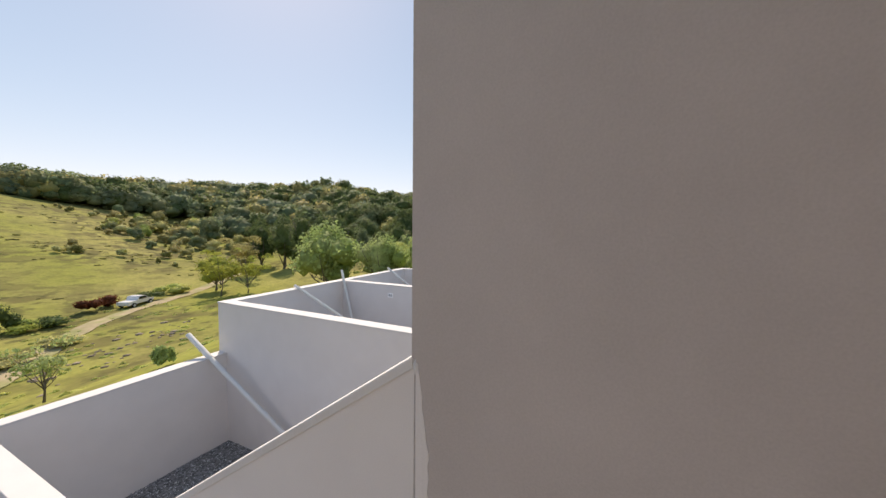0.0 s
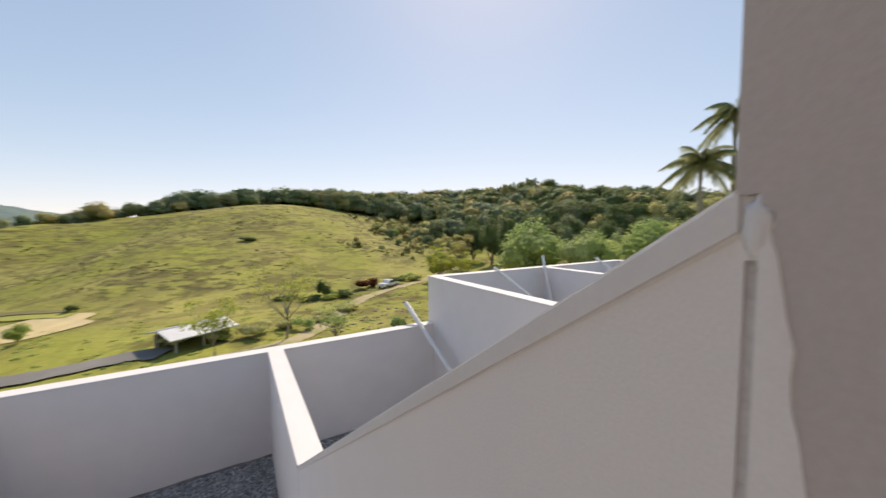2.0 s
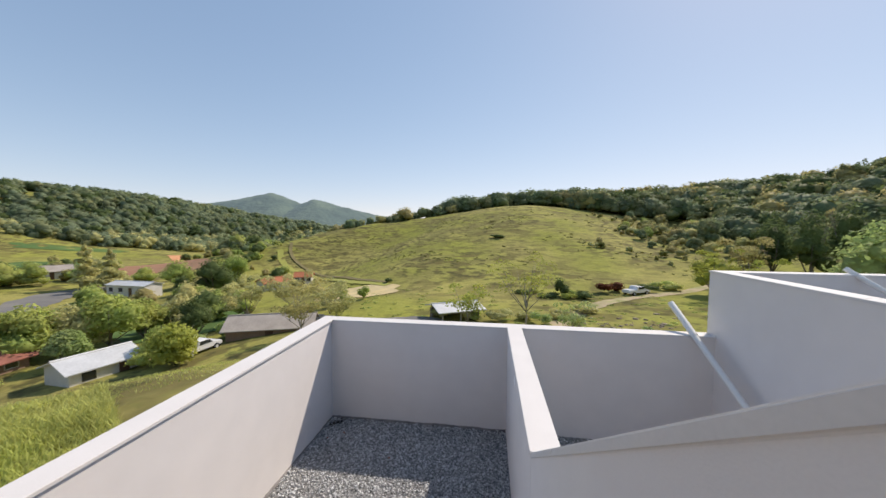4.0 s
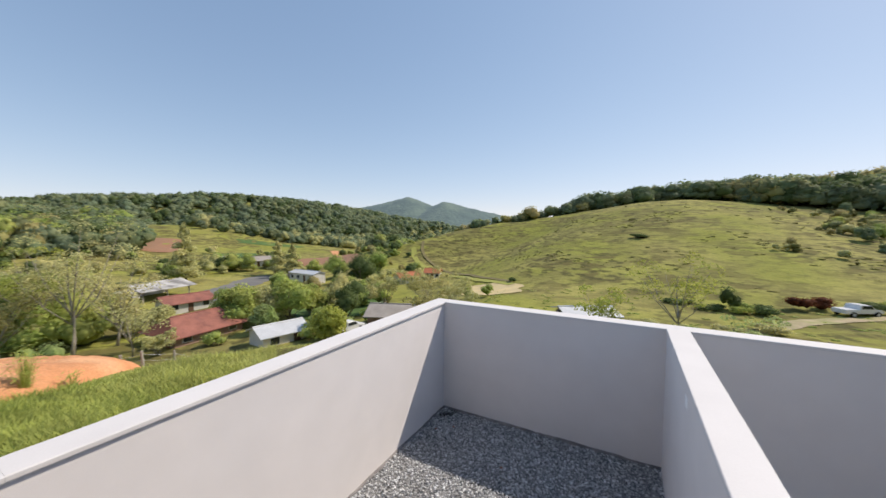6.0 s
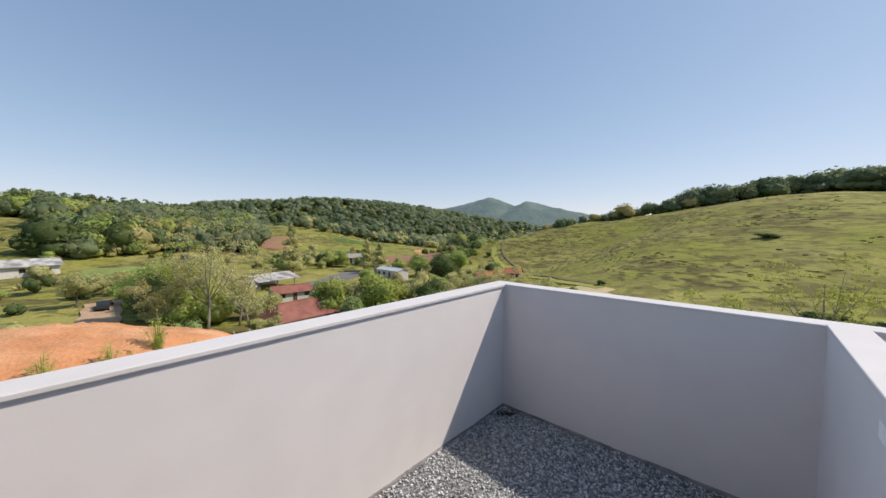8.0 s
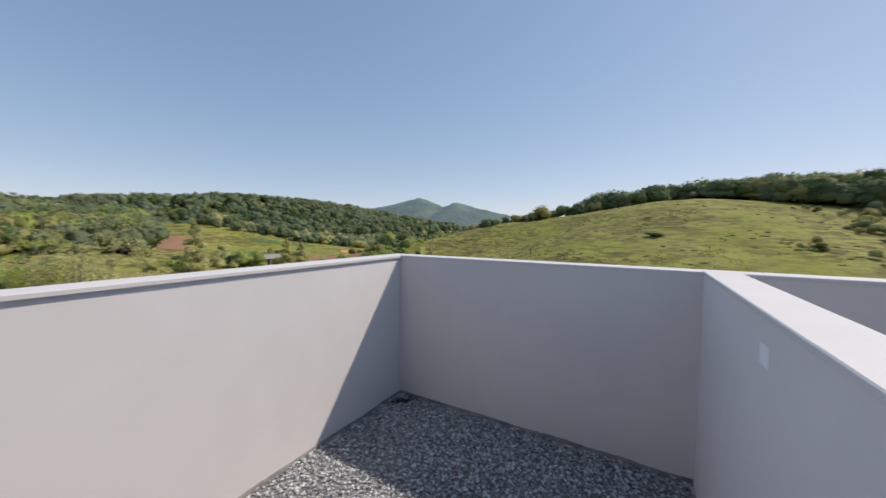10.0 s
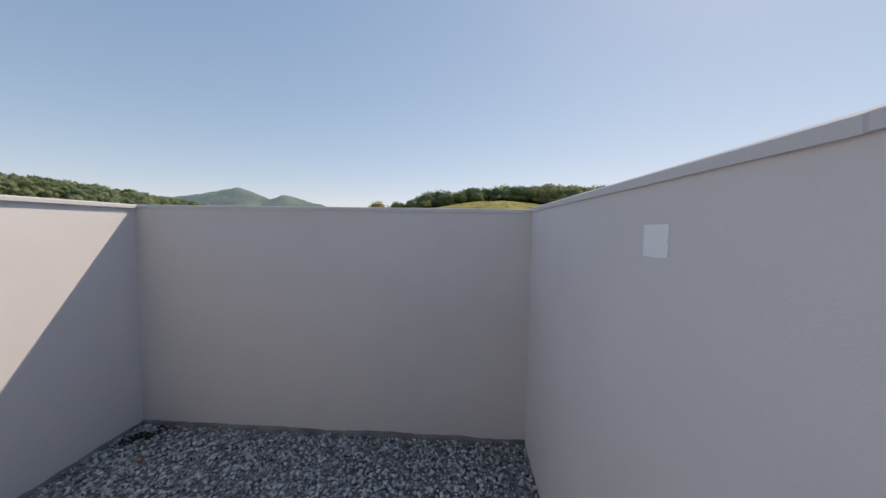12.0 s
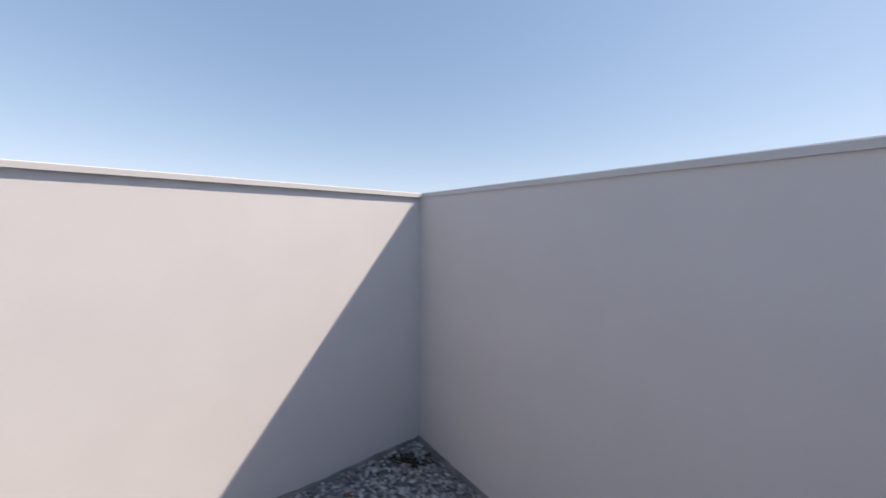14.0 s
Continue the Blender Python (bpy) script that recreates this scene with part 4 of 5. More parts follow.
forest("east_wood_edge", scatter(27, 95, 30, 84, 100, 152, 7, 12.5, EASTERN), K_NEAR, (L_FOREST, L_DARK, L_DARK, L_FOREST, L_OLIVE), "dark edge of the eastern woods", "woods")
forest("saddle_scrub", scatter(8, 90, 20, 37, 120, 200, 2.0, 6.0), K_MID, (L_MID, L_SCRUB, L_FOREST, L_OLIVE), "scattered scrub and small trees on the slope", "scrub")
forest("east_thicket", scatter(9, 80, 57, 84, 45, 105, 5.5, 9), K_NEAR, (L_LIGHT, L_MID), "sunlit thicket on the slope beyond the houses", "thicket")

# open ground in the valley: bearings and distances left free of trees
OPEN = ((-66, -55, 84, 130), (-92, -83, 0, 99), (-53.5, -46, 96, 120), (-73, -62, 72, 112), (-52, -43, 130, 175), (-75, -64, 172, 225), (-90, -79, 112, 150), (-64, -50, 185, 240))


def free(a, d, x, y, r):
    return not any(a0 < a < a1 and d0 < d < d1 for a0, a1, d0, d1 in OPEN)

forest("valley_scrub", scatter(10, 170, -94, -32, 66, 185, 1.6, 5.0, free), K_MID, (L_MID, L_OLIVE, L_SCRUB, L_DARK), "scrub and hedges between the valley houses", "scrub")

forest("valley_grove", scatter(14, 34, -92, -71, 64, 104, 4, 9, free), K_NEAR, (L_OLIVE, L_SCRUB, L_OLIVE, L_MID), "olive-green grove beyond the fence", "grove")
forest("garden_grove", scatter(15, 50, -68, -38, 64, 150, 3.5, 7.0, lambda a, d, x, y, r: free(a, d, x, y, r) and (a > -48 or d > 96)), K_NEAR, (L_MID, L_DARK, L_OLIVE), "green garden trees between the valley houses", "grove")

# ---- tracks, fields and bare earth ----
ribbon("road_dirt", M_DIRT, "pale dirt road winding down to the valley", ((34, 92), (28.7, 77), (22, 66), (17, 57), (13, 47), (9, 41), (3, 38.5), (-6, 38)), 2.3, 0.07)
ribbon("road_grey", M_ASPHALT, "grey road bending through the valley", ((-66.5, 84), (-63.2, 96), (-60.6, 103), (-57.0, 118), (-52.5, 124)), 8.5, 0.1)
ribbon("path_dirt", mat("tan_path", (0.50, 0.33, 0.21), 0.95, vary=0.2, scale=0.5, fine=4, bump=0.3, dist=0.04, tint=(0.42, 0.30, 0.20), tint_scale=0.3), "orange dirt path between the bushes", ((-88.6, 52), (-87.9, 62), (-87.4, 76), (-86.9, 94)), 5.2, 0.3)
ribbon("hill_track", M_TUSS := mat("overgrown_bank", (0.19, 0.16, 0.07), 0.95, vary=0.3, scale=0.5, fine=4, bump=0.4), "overgrown dark bank of a track across the grass hill", ((-31.9, 158), (-31.8, 146), (-28.7, 127), (-25.2, 107), (-21.4, 89), (-16.5, 78)), 1.3, 0.3, category="path")
ribbon("grass_track", mat("pale_turf", (0.31, 0.315, 0.075), 0.95, vary=0.2, scale=0.4, fine=4, bump=0.4), "pale mown grass track along the dark bank", ((-33.5, 152), (-33.0, 140), (-29.6, 121), (-25.9, 102), (-21.8, 86), (-16.5, 75.5)), 2.2, 0.2, category="path")
patch("sand_patch", M_SAND, "levelled patch of yellow sand on the valley floor", "ground", -21.6, 73.5, 8.4, 6.0, -24)
ribbon("road_lower", M_ASPHALT, "grey lower road passing the open shed", ((-9, 43), (-12, 44.5), (-20.5, 45.5), (-26.8, 50), (-31, 58)), 3.2)
patch("clay_field", M_CLAYFIELD, "ploughed reddish clay field", "field", -70.2, 205, 15, 19)
patch("clay_field_far", M_CLAYFIELD, "ploughed reddish brown field in the valley", "field", -47.8, 153, 13, 15)
patch("crop_field", M_CROP, "dark green crop field", "field", -58.5, 172, 13, 18)
patch("crop_strip", M_CROP, "narrow green crop strip at the foot of the woods", "field", -55.5, 226, 17, 6)
patch("meadow", mat("meadow_grass", (0.21, 0.26, 0.075), 0.95, vary=0.25, scale=0.2, fine=1.5, bump=0.4, dist=0.1, tint=(0.26, 0.29, 0.09), tint_scale=0.08), "damp green meadow before the western woods", "field", -84.5, 130, 12, 9)
ribbon("track_red", M_CLAY, "short red earth track on the valley floor", ((-44.6, 168), (-45.4, 190), (-46.2, 220)), 6.0)
patch("lawn", M_CROP, "green garden lawn between the houses", "field", -45, 68, 9, 8)

# ---- the clay mound beside the yard ----
V, F = [], []
n = 90
for i in range(n + 1):
    for k in range(n + 1):
        u, w = i / n * 2 - 1, k / n * 2 - 1
        x, y = -20.8 + 9.6 * u, -6.7 + 9.6 * w
        e = float(bump_cos(np.array(math.hypot(u, w) * (1 + 0.12 * noise.noise((u * 2, w * 2, 1)))))) ** 0.24
        z = float(ground(x, y)) - 0.15 + e * (1.9 + 0.5 * noise.noise((x * 0.35, y * 0.35, 0)) + 0.16 * noise.noise((x * 1.3, y * 1.3, 2)) + 0.13 * noise.noise((x * 2.7, y * 2.7, 5)))
        V.append((x, y, z))
for i in range(n):
    for k in range(n):
        a = i * (n + 1) + k
        F.append((a, a + n + 1, a + n + 2, a + 1))
tagged(mesh_ob("earth_mound", V, F, M_CLAY, smooth=True), "heap of bare orange clay soil on the grass", "earth mound")

# ---- fence ----
posts = ((-75.4, 31.0, 1.25), (-72.5, 25.5, 1.25), (-70.4, 24.6, 1.25), (-67.3, 25.2, 1.25), (-63.0, 27.3, 1.25), (-57.5, 29.5, 1.25))
fence = tagged(new("fence"), "old wire fence on grey weathered posts", "fence")
tops = []
for i, (a, d, h) in enumerate(posts):
    x, y, z = spot(a, d)
    lean = (0.04 * math.sin(i * 2.1), 0.05 * math.cos(i * 1.7))
    part("post", tube(bmesh.new(), [(x, y, z - 0.3), (x + lean[0] * 0.5, y + lean[1] * 0.5, z + h * 0.5), (x + lean[0], y + lean[1], z + h)], [0.07, 0.066, 0.06], 9), M_POST, fence)
    tops.append(Vector((x + lean[0], y + lean[1], z)))
for k in range(3):
    for p, q in zip(tops, tops[1:]):
        o = Vector((0, 0, 0.4 + 0.33 * k))
        part("wire", tube(bmesh.new(), [p + o, (p + q) / 2 + o - Vector((0, 0, 0.05)), q + o], [0.006] * 3, 4), M_ROOFMETAL, fence)

# ---- houses of the valley ----
put(house(9.4, 6.6, 1.7, 1.7, M_HOUSEOLD, M_ROOFRED, "brick house with a wide dark red tiled roof", hip=0.5, over=0.7), -64.8, 61, 30)
put(house(7.6, 5.2, 2.0, 1.0, M_HOUSE, M_ROOFRED, "pale house with a red tiled roof among trees", over=0.5), -66.0, 82, 20)
put(house(10.0, 7.5, 2.4, 1.0, M_HOUSE, M_ROOFGREY, "pale open-fronted house with a stained sheet-metal roof", over=0.9, open_front=True), -69.0, 98, 34)
put(house(10.5, 4.2, 2.6, 0.6, M_HOUSE, M_ROOFMETAL, "long white house with a low metal roof", over=0.3, windows=3), -50.4, 108, -52)
put(house(6.5, 5, 2.0, 1.0, M_HOUSE, M_ROOFORANGE, "small pale house with an orange tiled roof", over=0.4), -34.6, 101, 24)
put(house(4.6, 4, 2.4, 1.0, M_HOUSE, M_ROOFORANGE, "small orange-roofed house behind trees", over=0.4), -30.2, 106, -10)
put(house(10.0, 5.0, 1.7, 1.1, M_HOUSEOLD, M_ROOFBROWN, "long old barn with a weathered grey-brown roof", over=0.5, windows=0), -34.8, 50, -14, 0.7)
put(house(5.6, 4.5, 1.5, 0.8, M_HOUSE, M_ROOFMETAL, "low shed with a blue-grey metal roof", over=0.4, windows=1, name="shed", category="shed"), -54.6, 49, 22)
put(house(5.6, 4.4, 1.6, 0.5, M_HOUSEOLD, M_ROOFMETAL, "small open shed with a pale sheet roof", over=0.6, name="shed", category="shed", open_front=True), -5.6, 45.5, 24)
put(house(26, 7, 2.8, 1.3, M_HOUSE, M_ROOFGREY, "long low farm building with pale roof sheets", over=0.8, windows=5, name="farm_building", category="farm building"), -96.0, 137, 8)
put(house(8, 5, 2.4, 1.3, M_HOUSE, M_ROOFBROWN, "small brown-roofed farmhouse by the crop field", over=0.5), -57.2, 147, 5)
put(house(7, 4.5, 2.4, 1.1, M_HOUSE, M_ROOFGREY, "small grey-roofed farmhouse in the valley", over=0.5), -61.5, 150, -20)
put(house(10, 6, 2.4, 1.0, M_HOUSE, M_ROOFGREY, "pale low building behind bare trees", over=0.5), -74.5, 88, 10)

put(pickup("white pickup truck parked on the dirt road", M_CARWHITE), 22.4, 70, 52)
put(pickup("dark pickup truck standing on the dirt path", M_CARDARK), -86.9, 88, 80)
car = pickup("white pickup truck parked beside the barn", M_CARWHITE)
put(car, -44.5, 47, 40)

# ---- single trees and bushes ----
put(broad_tree(1, 9.6, 8.2, L_YELLOW, M_BARKPALE, 1500, 0.12, 0.3, label="thin tree with sparse yellow flowering twigs", sparse=True), 6.3, 41)
put(broad_tree(2, 6.5, 5.5, L_YELLOW, M_BARKPALE, 1100, 0.14, 0.3, label="small thin tree with sparse yellow-green leaves", sparse=True), -3.5, 37)
put(broad_tree(3, 16.5, 13.0, L_OLIVE, M_BARKPALE, 3000, 0.13, 0.3, label="large half-bare tree with pale spreading limbs", sparse=True), -76.6, 60)
put(broad_tree(4, 12.5, 10.5, L_OLIVE, M_BARKPALE, 2400, 0.13, 0.25, label="half-bare tree with olive-grey twigs", sparse=True), -72.8, 63)
put(broad_tree(41, 14.5, 10.0, L_YELLOW, M_BARKPALE, 3000, 0.15, 0.3, label="half-bare tree with yellow-green young leaves", sparse=True), -79.5, 68)
put(broad_tree(60, 10.0, 9.0, L_SCRUB, M_BARKPALE, 3600, 0.15, 0.2, label="brownish half-bare tree behind the fence", sparse=True), -81.8, 64)
put(broad_tree(61, 9.0, 6.0, L_DARK, M_BARK, 2600, 0.15, 0.1, lobes=12, label="dark green tree behind the clay mound", sparse=False), -82.6, 70)
put(broad_tree(5, 12.0, 11.5, L_LIGHT, M_BARK, 3600, 0.30, 0.1, lobes=14, label="tree with pale silvery-green leaves above the wall"), 46.8, 54)
put(broad_tree(6, 12.5, 7.5, L_DARK, M_BARK, 2600, 0.24, 0.06, lobes=14, label="dark green dense tree on the slope"), 39.8, 92)
put(broad_tree(48, 11.5, 8.0, L_DARK, M_BARK, 2400, 0.24, 0.06, lobes=14, label="lower dark green tree beside the taller one"), 36.8, 98)
put(broad_tree(62, 13.5, 8.5, L_DARK, M_BARK, 2400, 0.24, 0.06, lobes=14, label="dark green tree at the edge of the woods"), 42.6, 102)
put(broad_tree(63, 10.0, 8.0, L_SCRUB, M_BARK, 2400, 0.2, 0.15, label="brownish green tree before the dark trees", sparse=True), 34.6, 88)
put(broad_tree(49, 8.5, 7.5, L_YELLOW, M_BARK, 2600, 0.16, 0.12, label="yellow-green loose tree on the slope", sparse=True), 35.0, 70)
put(broad_tree(7, 8.5, 8.5, L_LIGHT, M_BARK, 3600, 0.16, 0.08, label="light green tree on the slope"), 56, 47)
put(broad_tree(42, 8.0, 8.5, L_LIGHT, M_BARK, 3600, 0.16, 0.2, label="broad light green tree below the palms"), 64, 44)
put(broad_tree(8, 8.0, 6.5, L_YELLOW, M_BARK, 2400, 0.15, 0.2, label="yellowish young tree beside the dirt road", sparse=True), 31.6, 70)
put(broad_tree(9, 6.6, 8.6, L_MID, M_BARK, 3400, 0.24, 0.05, lobes=13, label="bright green garden tree beside the red roof"), -59.4, 64)
put(broad_tree(10, 7.2, 8.8, L_MID, M_BARK, 3400, 0.26, 0.05, lobes=14, label="yellow-green garden tree between the roofs"), -53.2, 62)
put(broad_tree(43, 6.2, 7.0, L_OLIVE, M_BARK, 3000, 0.22, 0.05, lobes=12, label="green garden tree between the roofs"), -56.5, 63)
put(broad_tree(44, 5.8, 6.6, L_MID, M_BARK, 3000, 0.24, 0.05, lobes=12, label="light green garden tree behind the shed"), -50.0, 64)
put(broad_tree(11, 5.8, 4.6, L_DARK, M_BARK, 2600, 0.15, 0.06, lobes=14, label="dense dark green round tree"), -44.4, 58)
put(broad_tree(12, 7.0, 7.5, L_OLIVE, M_BARKPALE, 3600, 0.14, 0.2, label="grey-green half-bare tree behind the barn", sparse=True), -38.2, 60)
put(broad_tree(13, 7.5, 8.5, L_OLIVE, M_BARKPALE, 4200, 0.14, 0.2, label="grey-green spreading tree behind the barn", sparse=True), -31.6, 58)
put(broad_tree(64, 6.5, 6.0, L_SCRUB, M_BARKPALE, 2600, 0.12, 0.2, label="thin brownish tree before the barn roof", sparse=True), -31.0, 42)
put(broad_tree(65, 5.5, 5.0, L_OLIVE, M_BARKPALE, 2200, 0.12, 0.2, label="thin grey-green tree by the lower road", sparse=True), -25.5, 44)
put(broad_tree(45, 6.0, 6.5, L_OLIVE, M_BARKPALE, 3000, 0.14, 0.2, label="grey-green tree beside the barn", sparse=True), -26.6, 55)
put(broad_tree(14, 9.0, 10.0, L_DARK, M_BARK, 2600, 0.2, 0.15, lobes=12, label="dark green tree in the valley"), -42.2, 96)
put(broad_tree(15, 9.0, 8.0, L_MID, M_BARK, 2400, 0.2, 0.2, label="green tree in the valley"), -39.6, 108)
put(broad_tree(46, 8.0, 8.5, L_MID, M_BARK, 2400, 0.18, 0.2, label="green valley tree beside the dark one"), -46, 112)
put(broad_tree(16, 9.5, 8.0, L_MID, M_BARK, 2600, 0.2, 0.15, label="green tree beside the half-bare trees"), -80.8, 76)
put(broad_tree(17, 8.5, 7.0, L_MID, M_BARK, 2600, 0.18, 0.2, label="bushy green tree by the dirt path"), -84.0, 76)
put(broad_tree(18, 6.6, 5.6, L_OLIVE, M_BARK, 2200, 0.16, 0.2, label="grey-green tree by the dirt path"), -89.2, 92)
put(broad_tree(19, 7.6, 7.5, L_OLIVE, M_BARKPALE, 1100, 0.15, 0.25, label="light half-bare tree behind the fence", sparse=True), -71.5, 56)
put(broad_tree(20, 3.8, 4.6, L_MID, M_BARK, 2200, 0.18, 0.05, label="bright garden tree beside the shed roof"), -48.5, 48)
put(broad_tree(67, 4.6, 5.6, L_MID, M_BARK, 2400, 0.2, 0.05, label="broad green garden tree behind the red roof"), -61.6, 74)
put(broad_tree(68, 4.2, 5.0, L_LIGHT, M_BARK, 2400, 0.2, 0.05, label="pale green garden tree behind the shed"), -56.6, 56)
put(broad_tree(69, 3.6, 4.4, L_OLIVE, M_BARK, 2000, 0.18, 0.05, label="grey-green tree before the pale house"), -68.2, 70)
put(broad_tree(70, 3.4, 4.0, L_OLIVE, M_BARKPALE, 1600, 0.14, 0.05, label="thin grey-green tree beside the brick house", sparse=True), -69.0, 54)
put(broad_tree(47, 4.4, 5.2, L_YELLOW, M_BARK, 2400, 0.2, 0.05, label="yellow-leaved garden tree by the parked car"), -47.0, 44)
put(broad_tree(50, 7.5, 6.5, L_YELLOW, M_BARK, 2000, 0.15, 0.15, label="loose yellow-green tree beyond the parked truck"), 31.0, 76)
put(broad_tree(51, 3.4, 3.0, L_LIGHT, M_BARK, 800, 0.1, 0.3, label="thin leafy sapling below the yard wall", sparse=True), 14, 25)
put(conifer(21, 16, 8, L_OLIVE, "tall open conifer in the valley"), -65.8, 116)
put(conifer(22, 11, 6, L_OLIVE, "tall grey-green conifer by the grey road"), -54.5, 124)
put(conifer(23, 10, 6, L_OLIVE, "grey-green conifer by the grey road"), -52.4, 118)
pine = put(broad_tree(30, 12.5, 7.5, L_FOREST, M_BARK, 900, 0.42, 0.5, label="tall slender tree above the western woods", sparse=True), -84.5, 240)
for i, a in enumerate((-93, -91.6, -90.4, -88.3, -87.4, -86.2, -83.3, -82.1, -81.4, -80.2)):
    x, y, z = spot(a, 236 + 6 * (i % 3))
    copy_thing(pine, pose(x, y, z, 0, 0, 40 * i))
put(conifer(24, 15, 7, L_DARK, "dark conifer above the valley trees"), -32.4, 222)
umbrella = put(broad_tree(66, 12, 12, L_FOREST, M_BARK, 900, 0.5, 0.72, label="tall flat-crowned tree above the eastern woods", sparse=True), 44.5, 226)
for a, d, w in ((42.4, 232, 0.9), (46.0, 236, 1.0), (25.5, 214, 0.8)):
    x, y, z = spot(a, d)
    copy_thing(umbrella, pose(x, y, z, 0, 0, 70 * w) @ Matrix.Scale(w, 4))
put(conifer(25, 11, 9, L_DARK, "dark tree at the end of the hill crest"), -21.2, 204)
p1 = put(palm(26, 7.6, "tall feather palm with arching fronds"), 70.6, 29)
p2 = put(palm(27, 11.2, "taller feather palm behind the first"), 73.8, 31)
put(bush(29, 1.3, 4.4, L_DARK, "low scrub in a gully on the hillside", 380, 0.14), 1.6, 112, 50)
put(bush(28, 3.6, 2.8, L_DARK, "round dark green bush in the pasture"), 11.7, 63)
for i, (a, d) in enumerate(((18.4, 68.5), (20.4, 71))):
    put(bush(30 + i, 2.1, 4.2, L_RED, "red-brown bush beside the dirt road"), a, d)
for i, (a, d, h, w, l) in enumerate(((23.2, 73, 1.6, 5, L_DARK), (26, 78, 1.8, 6, L_MID), (15, 63, 1.2, 4.0, L_DARK), (13.2, 61, 1.1, 3.0, L_YELLOW), (9.5, 62, 0.9, 4.5, L_DARK),
                                     (6.5, 63, 0.9, 4.5, L_DARK), (12.9, 64, 1.0, 3, L_MID), (-21.0, 65, 2.6, 2.6, L_MID), (-16.9, 79, 1.4, 2.0, L_DARK), (-25.0, 68, 2.6, 3.4, L_MID),
                                     (6, 46, 1.3, 3, L_OLIVE), (9, 44, 1.6, 3, L_LIGHT), (2, 44, 1.6, 4, L_OLIVE), (-8, 46, 1.4, 3, L_OLIVE), (-2.5, 45, 1.4, 3.4, L_MID),
                                     (25.7, 18, 1.1, 1.1, L_LIGHT), (12, 48, 1.3, 4, L_OLIVE), (16, 52, 1.2, 4, L_OLIVE), (-91.9, 112, 4.4, 5.0, L_DARK), (-95, 108, 3, 6, L_MID),
                                     (-83.5, 60, 2.4, 3.4, L_MID), (-79, 55, 4, 4, L_LIGHT), (-69, 58, 1.8, 3, L_OLIVE), (-63, 54, 2.2, 3, L_MID), (-40.5, 52, 2.4, 3, L_MID),
                                     (-45.5, 50, 2.0, 3.4, L_LIGHT), (-51, 46, 1.7, 2.6, L_MID), (-27, 62, 3.0, 4, L_OLIVE))):
    put(bush(50 + i, h, w, l, "dark green bush on the pasture" if l is L_DARK else "light leafy shrub on the slope" if l in (L_LIGHT, L_YELLOW) else "green scrub bush on the slope", 420, 0.14), a, d)

# tussocks on the grass hill, tall grass beside the yard
def tussocks(name, places, size, material, label):
    r = np.random.RandomState(3)
    V, F, n = [], [], 0
    for x, y in places:
        w, h = size * r.uniform(0.6, 1.6), size * r.uniform(0.25, 0.5)
        v, f = leaf_cloud(r, [(0, 0, h * 0.3, w, h)], 14, size * 0.4, core=0.8)
        V.append(v * (1.6, 1, 1) + (x, y, float(ground(x, y)) - 0.05))
        F.append(f + n)
        n += len(v)
    return tagged(new(name, tri_mesh(name, np.concatenate(V), np.concatenate(F), material)), label, "grass", kind="stuff")


tussocks("hill_tussocks", [(x, y) for x, y, _ in scatter(12, 520, -32, 30, 78, 170, 1, 1, lambda a, d, x, y, r: wave(x, y, 34, 1.0) + 0.8 * wave(x, y, 11, 3.0) > r.uniform(-0.1, 0.9))], 0.36, L_TUSSOCK, "dark tussocks and trodden edges on the pasture hill")
tussocks("slope_tussocks", [(x, y) for x, y, _ in scatter(13, 420, -30, 45, 22, 70, 1, 1)], 0.3, L_MID, "tussocks on the slope below the yard")


def blades(name, count, seed, az0, az1, d0, d1, h, label):
    """Tall grass: narrow bent blades."""
    r = np.random.RandomState(seed)
    a, d = r.uniform(az0, az1, count), np.sqrt(r.uniform(d0 * d0, d1 * d1, count))
    x, y = REF[0] + d * np.sin(np.radians(a)), REF[1] + d * np.cos(np.radians(a))
    keep = (x < -0.5) & (np.hypot((x + 20.8) / 9.3, (y + 6.7) / 9.3) > 1)
    x, y = x[keep], y[keep]
    k = len(x)
    z = ground(x, y) - 0.03
    t = r.uniform(0, math.tau, k)
    hh = h * r.uniform(0.5, 1.3, k) * (0.75 + 0.35 * wave(x, y, 4, 2.0))
    w = 0.012 + 0.012 * r.rand(k)
    bend = hh * r.uniform(0.2, 0.7, k)
    b = r.uniform(0, math.tau, k)
    P = np.stack([x, y, z], -1)
    sd = np.stack([np.cos(t), np.sin(t), 0 * t], -1) * w[:, None]
    mid = P + np.stack([np.cos(b) * bend * 0.3, np.sin(b) * bend * 0.3, hh * 0.6], -1)
    tip = P + np.stack([np.cos(b) * bend, np.sin(b) * bend, hh], -1)
    V = np.stack([P - sd, P + sd, mid + sd * 0.7, mid - sd * 0.7, tip], 1).reshape(-1, 3)
    i = np.arange(k)[:, None] * 5
    F = np.concatenate([i + (0, 1, 2), i + (0, 2, 3), i + (3, 2, 4)], 1).reshape(-1, 3)
    return tagged(new(name, tri_mesh(name, V, F, L_GRASS)), label, "grass", kind="stuff")


blades("tall_grass", 56000, 21, -110, -55, 6, 15.5, 0.42, "tall bright green grass beside the yard wall")
blades("pasture_grass", 30000, 22, -84, -25, 13, 34, 0.13, "short pasture grass on the slope")


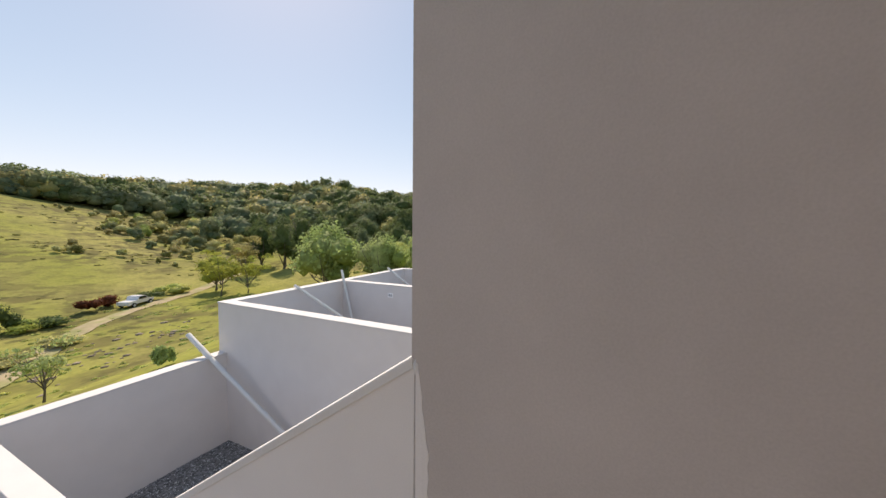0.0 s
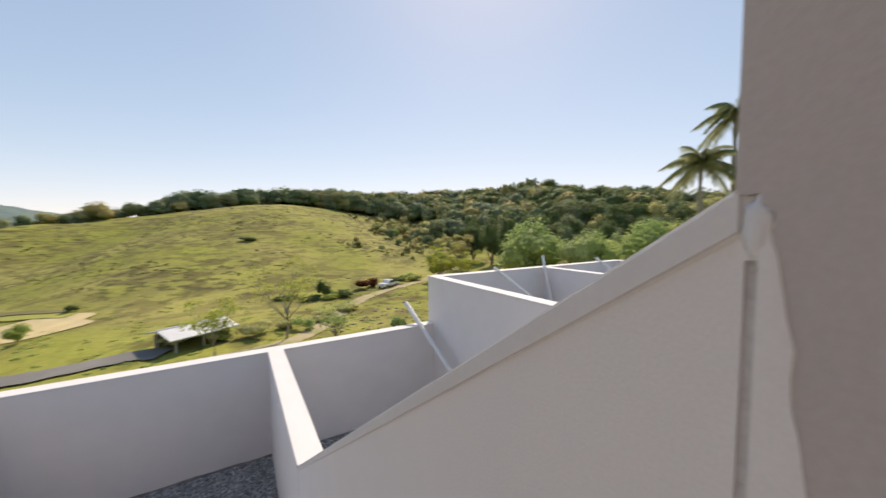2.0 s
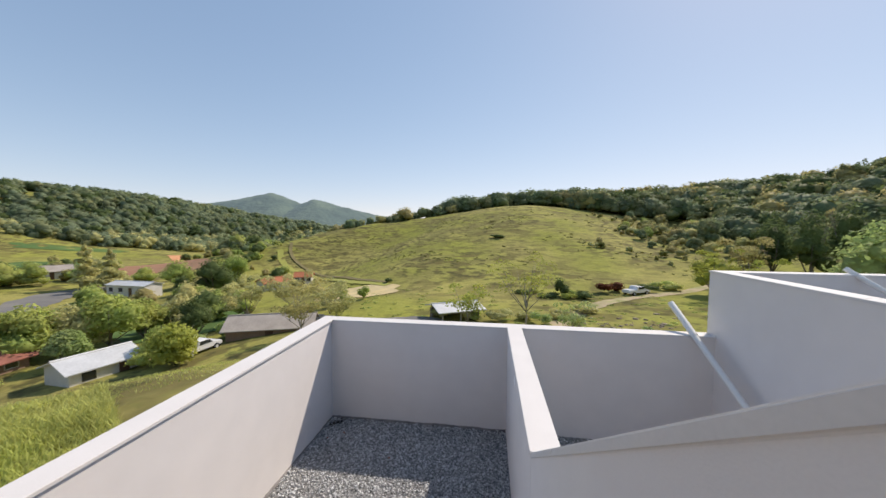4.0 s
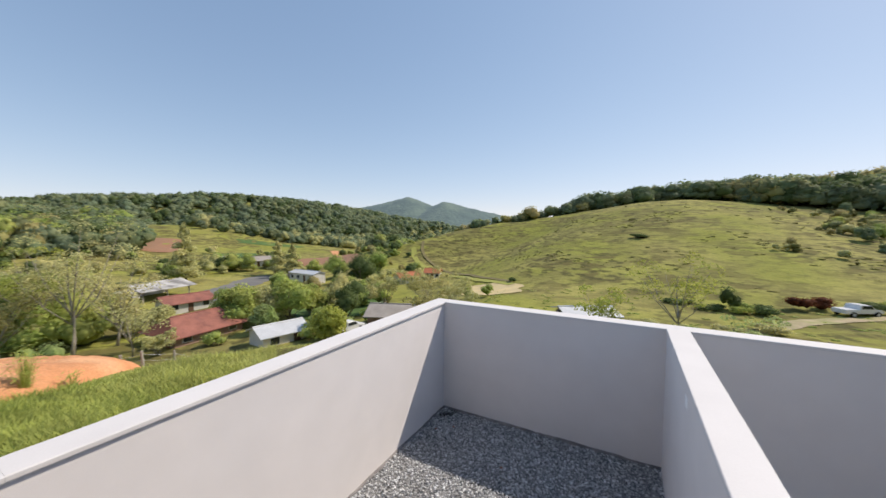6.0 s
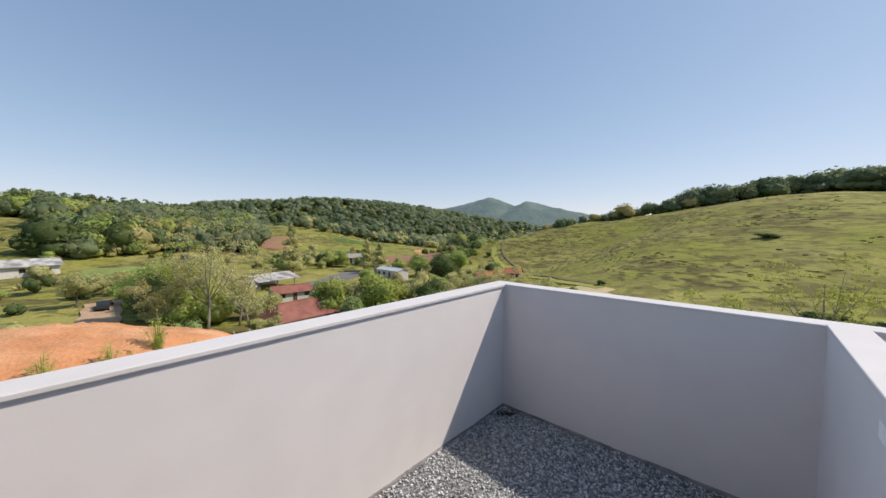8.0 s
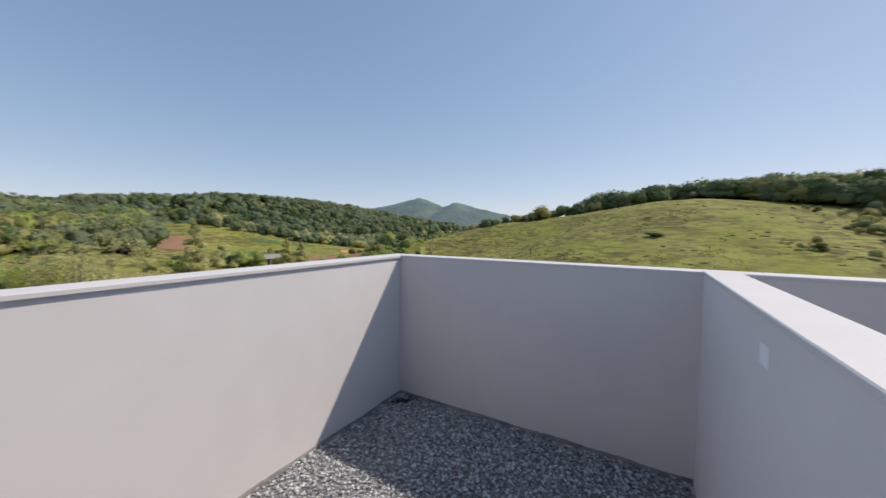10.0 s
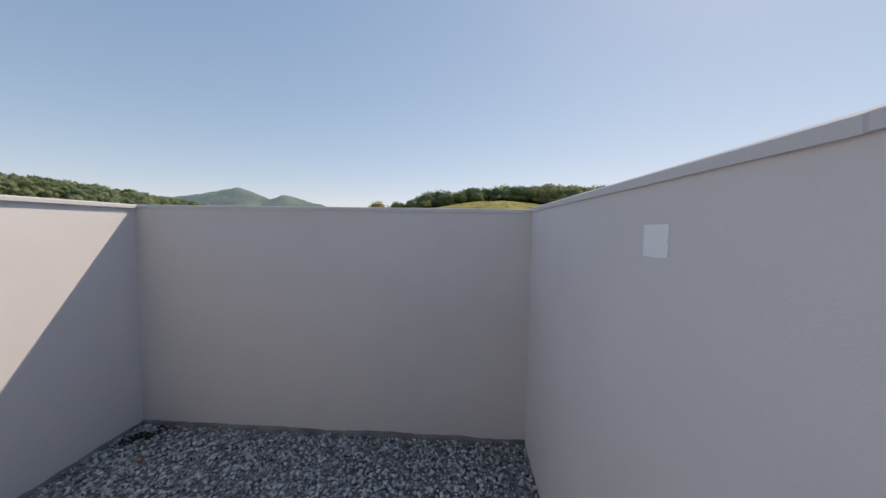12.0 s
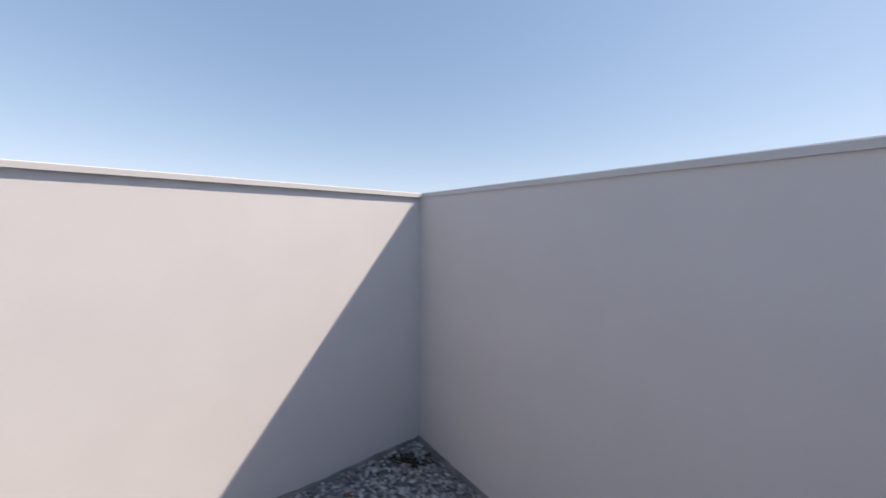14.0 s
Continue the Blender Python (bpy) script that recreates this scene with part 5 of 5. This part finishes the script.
def weed(seed, h, w, count, label):
    """A tall weed: thin stems fanning out, with narrow leaves along them."""
    r = np.random.RandomState(seed)
    V, F = [], []
    for _ in range(count):
        a, s = r.uniform(0, math.tau), r.uniform(0, 1) ** 0.7
        top = Vector((math.cos(a) * w / 2 * s, math.sin(a) * w / 2 * s, h * r.uniform(0.5, 1.0) * (1.05 - 0.35 * s)))
        base = Vector((math.cos(a), math.sin(a), 0)) * 0.08 * r.rand() + Vector((0, 0, -0.1))
        mid = base.lerp(top, 0.5) + Vector((0, 0, 0.12 * h * s))
        side = Vector((-math.sin(a), math.cos(a), 0)) * 0.009
        n = len(V)
        V += [base - side, base + side, mid + side, mid - side, top]
        F += [(n, n + 1, n + 2), (n, n + 2, n + 3), (n + 3, n + 2, n + 4)]
        for k in range(7):
            p = mid.lerp(top, k / 7) if k > 2 else base.lerp(mid, 0.4 + 0.2 * k)
            b = r.uniform(0, math.tau)
            o = Vector((math.cos(b), math.sin(b), r.uniform(-0.5, 0.5))) * r.uniform(0.08, 0.2)
            c = Vector((-math.sin(b), math.cos(b), 0)) * 0.022
            n = len(V)
            V += [p, p + o * 0.5 + c, p + o, p + o * 0.5 - c]
            F += [(n, n + 1, n + 2), (n, n + 2, n + 3)]
    return tagged(new("weed", tri_mesh("weed", np.array([q[:] for q in V]), np.array(F), L_GRASS)), label, "weed", "weeds before the clay mound")


for i, (a, d, h, w, c) in enumerate(((-79.9, 16.0, 2.1, 1.0, 60), (-84.2, 14.6, 1.2, 0.7, 30), (-89.2, 14.0, 1.2, 0.8, 34), (-82.3, 15.4, 0.8, 0.5, 12), (-76.5, 16.4, 0.8, 0.6, 14))):
    put(weed(70 + i, h, w, c, "tall green weed before the clay mound" if i == 0 else "low green weed before the clay mound"), a, d)

# rubble beside the road
r = np.random.RandomState(31)
V, F, n = [], [], 0
for i in range(90):
    a = r.uniform(13, 28)
    x, y = polar(a, 45 + (a - 18) * 0.5 + r.normal(scale=2.4))
    v, f = ICO1
    s = 0.09 + 0.26 * r.rand() ** 2
    w = v * (1 + r.uniform(-0.3, 0.3, (len(v), 1))) * s * np.array([1.3, 1, 0.6]) + (x, y, float(ground(x, y)))
    V.append(w)
    F.append(f + n)
    n += len(w)
tagged(new("rubble", tri_mesh("rubble", np.concatenate(V), np.concatenate(F), M_RUBBLE)), "loose grey and brown rubble on the slope", "rubble", kind="stuff")
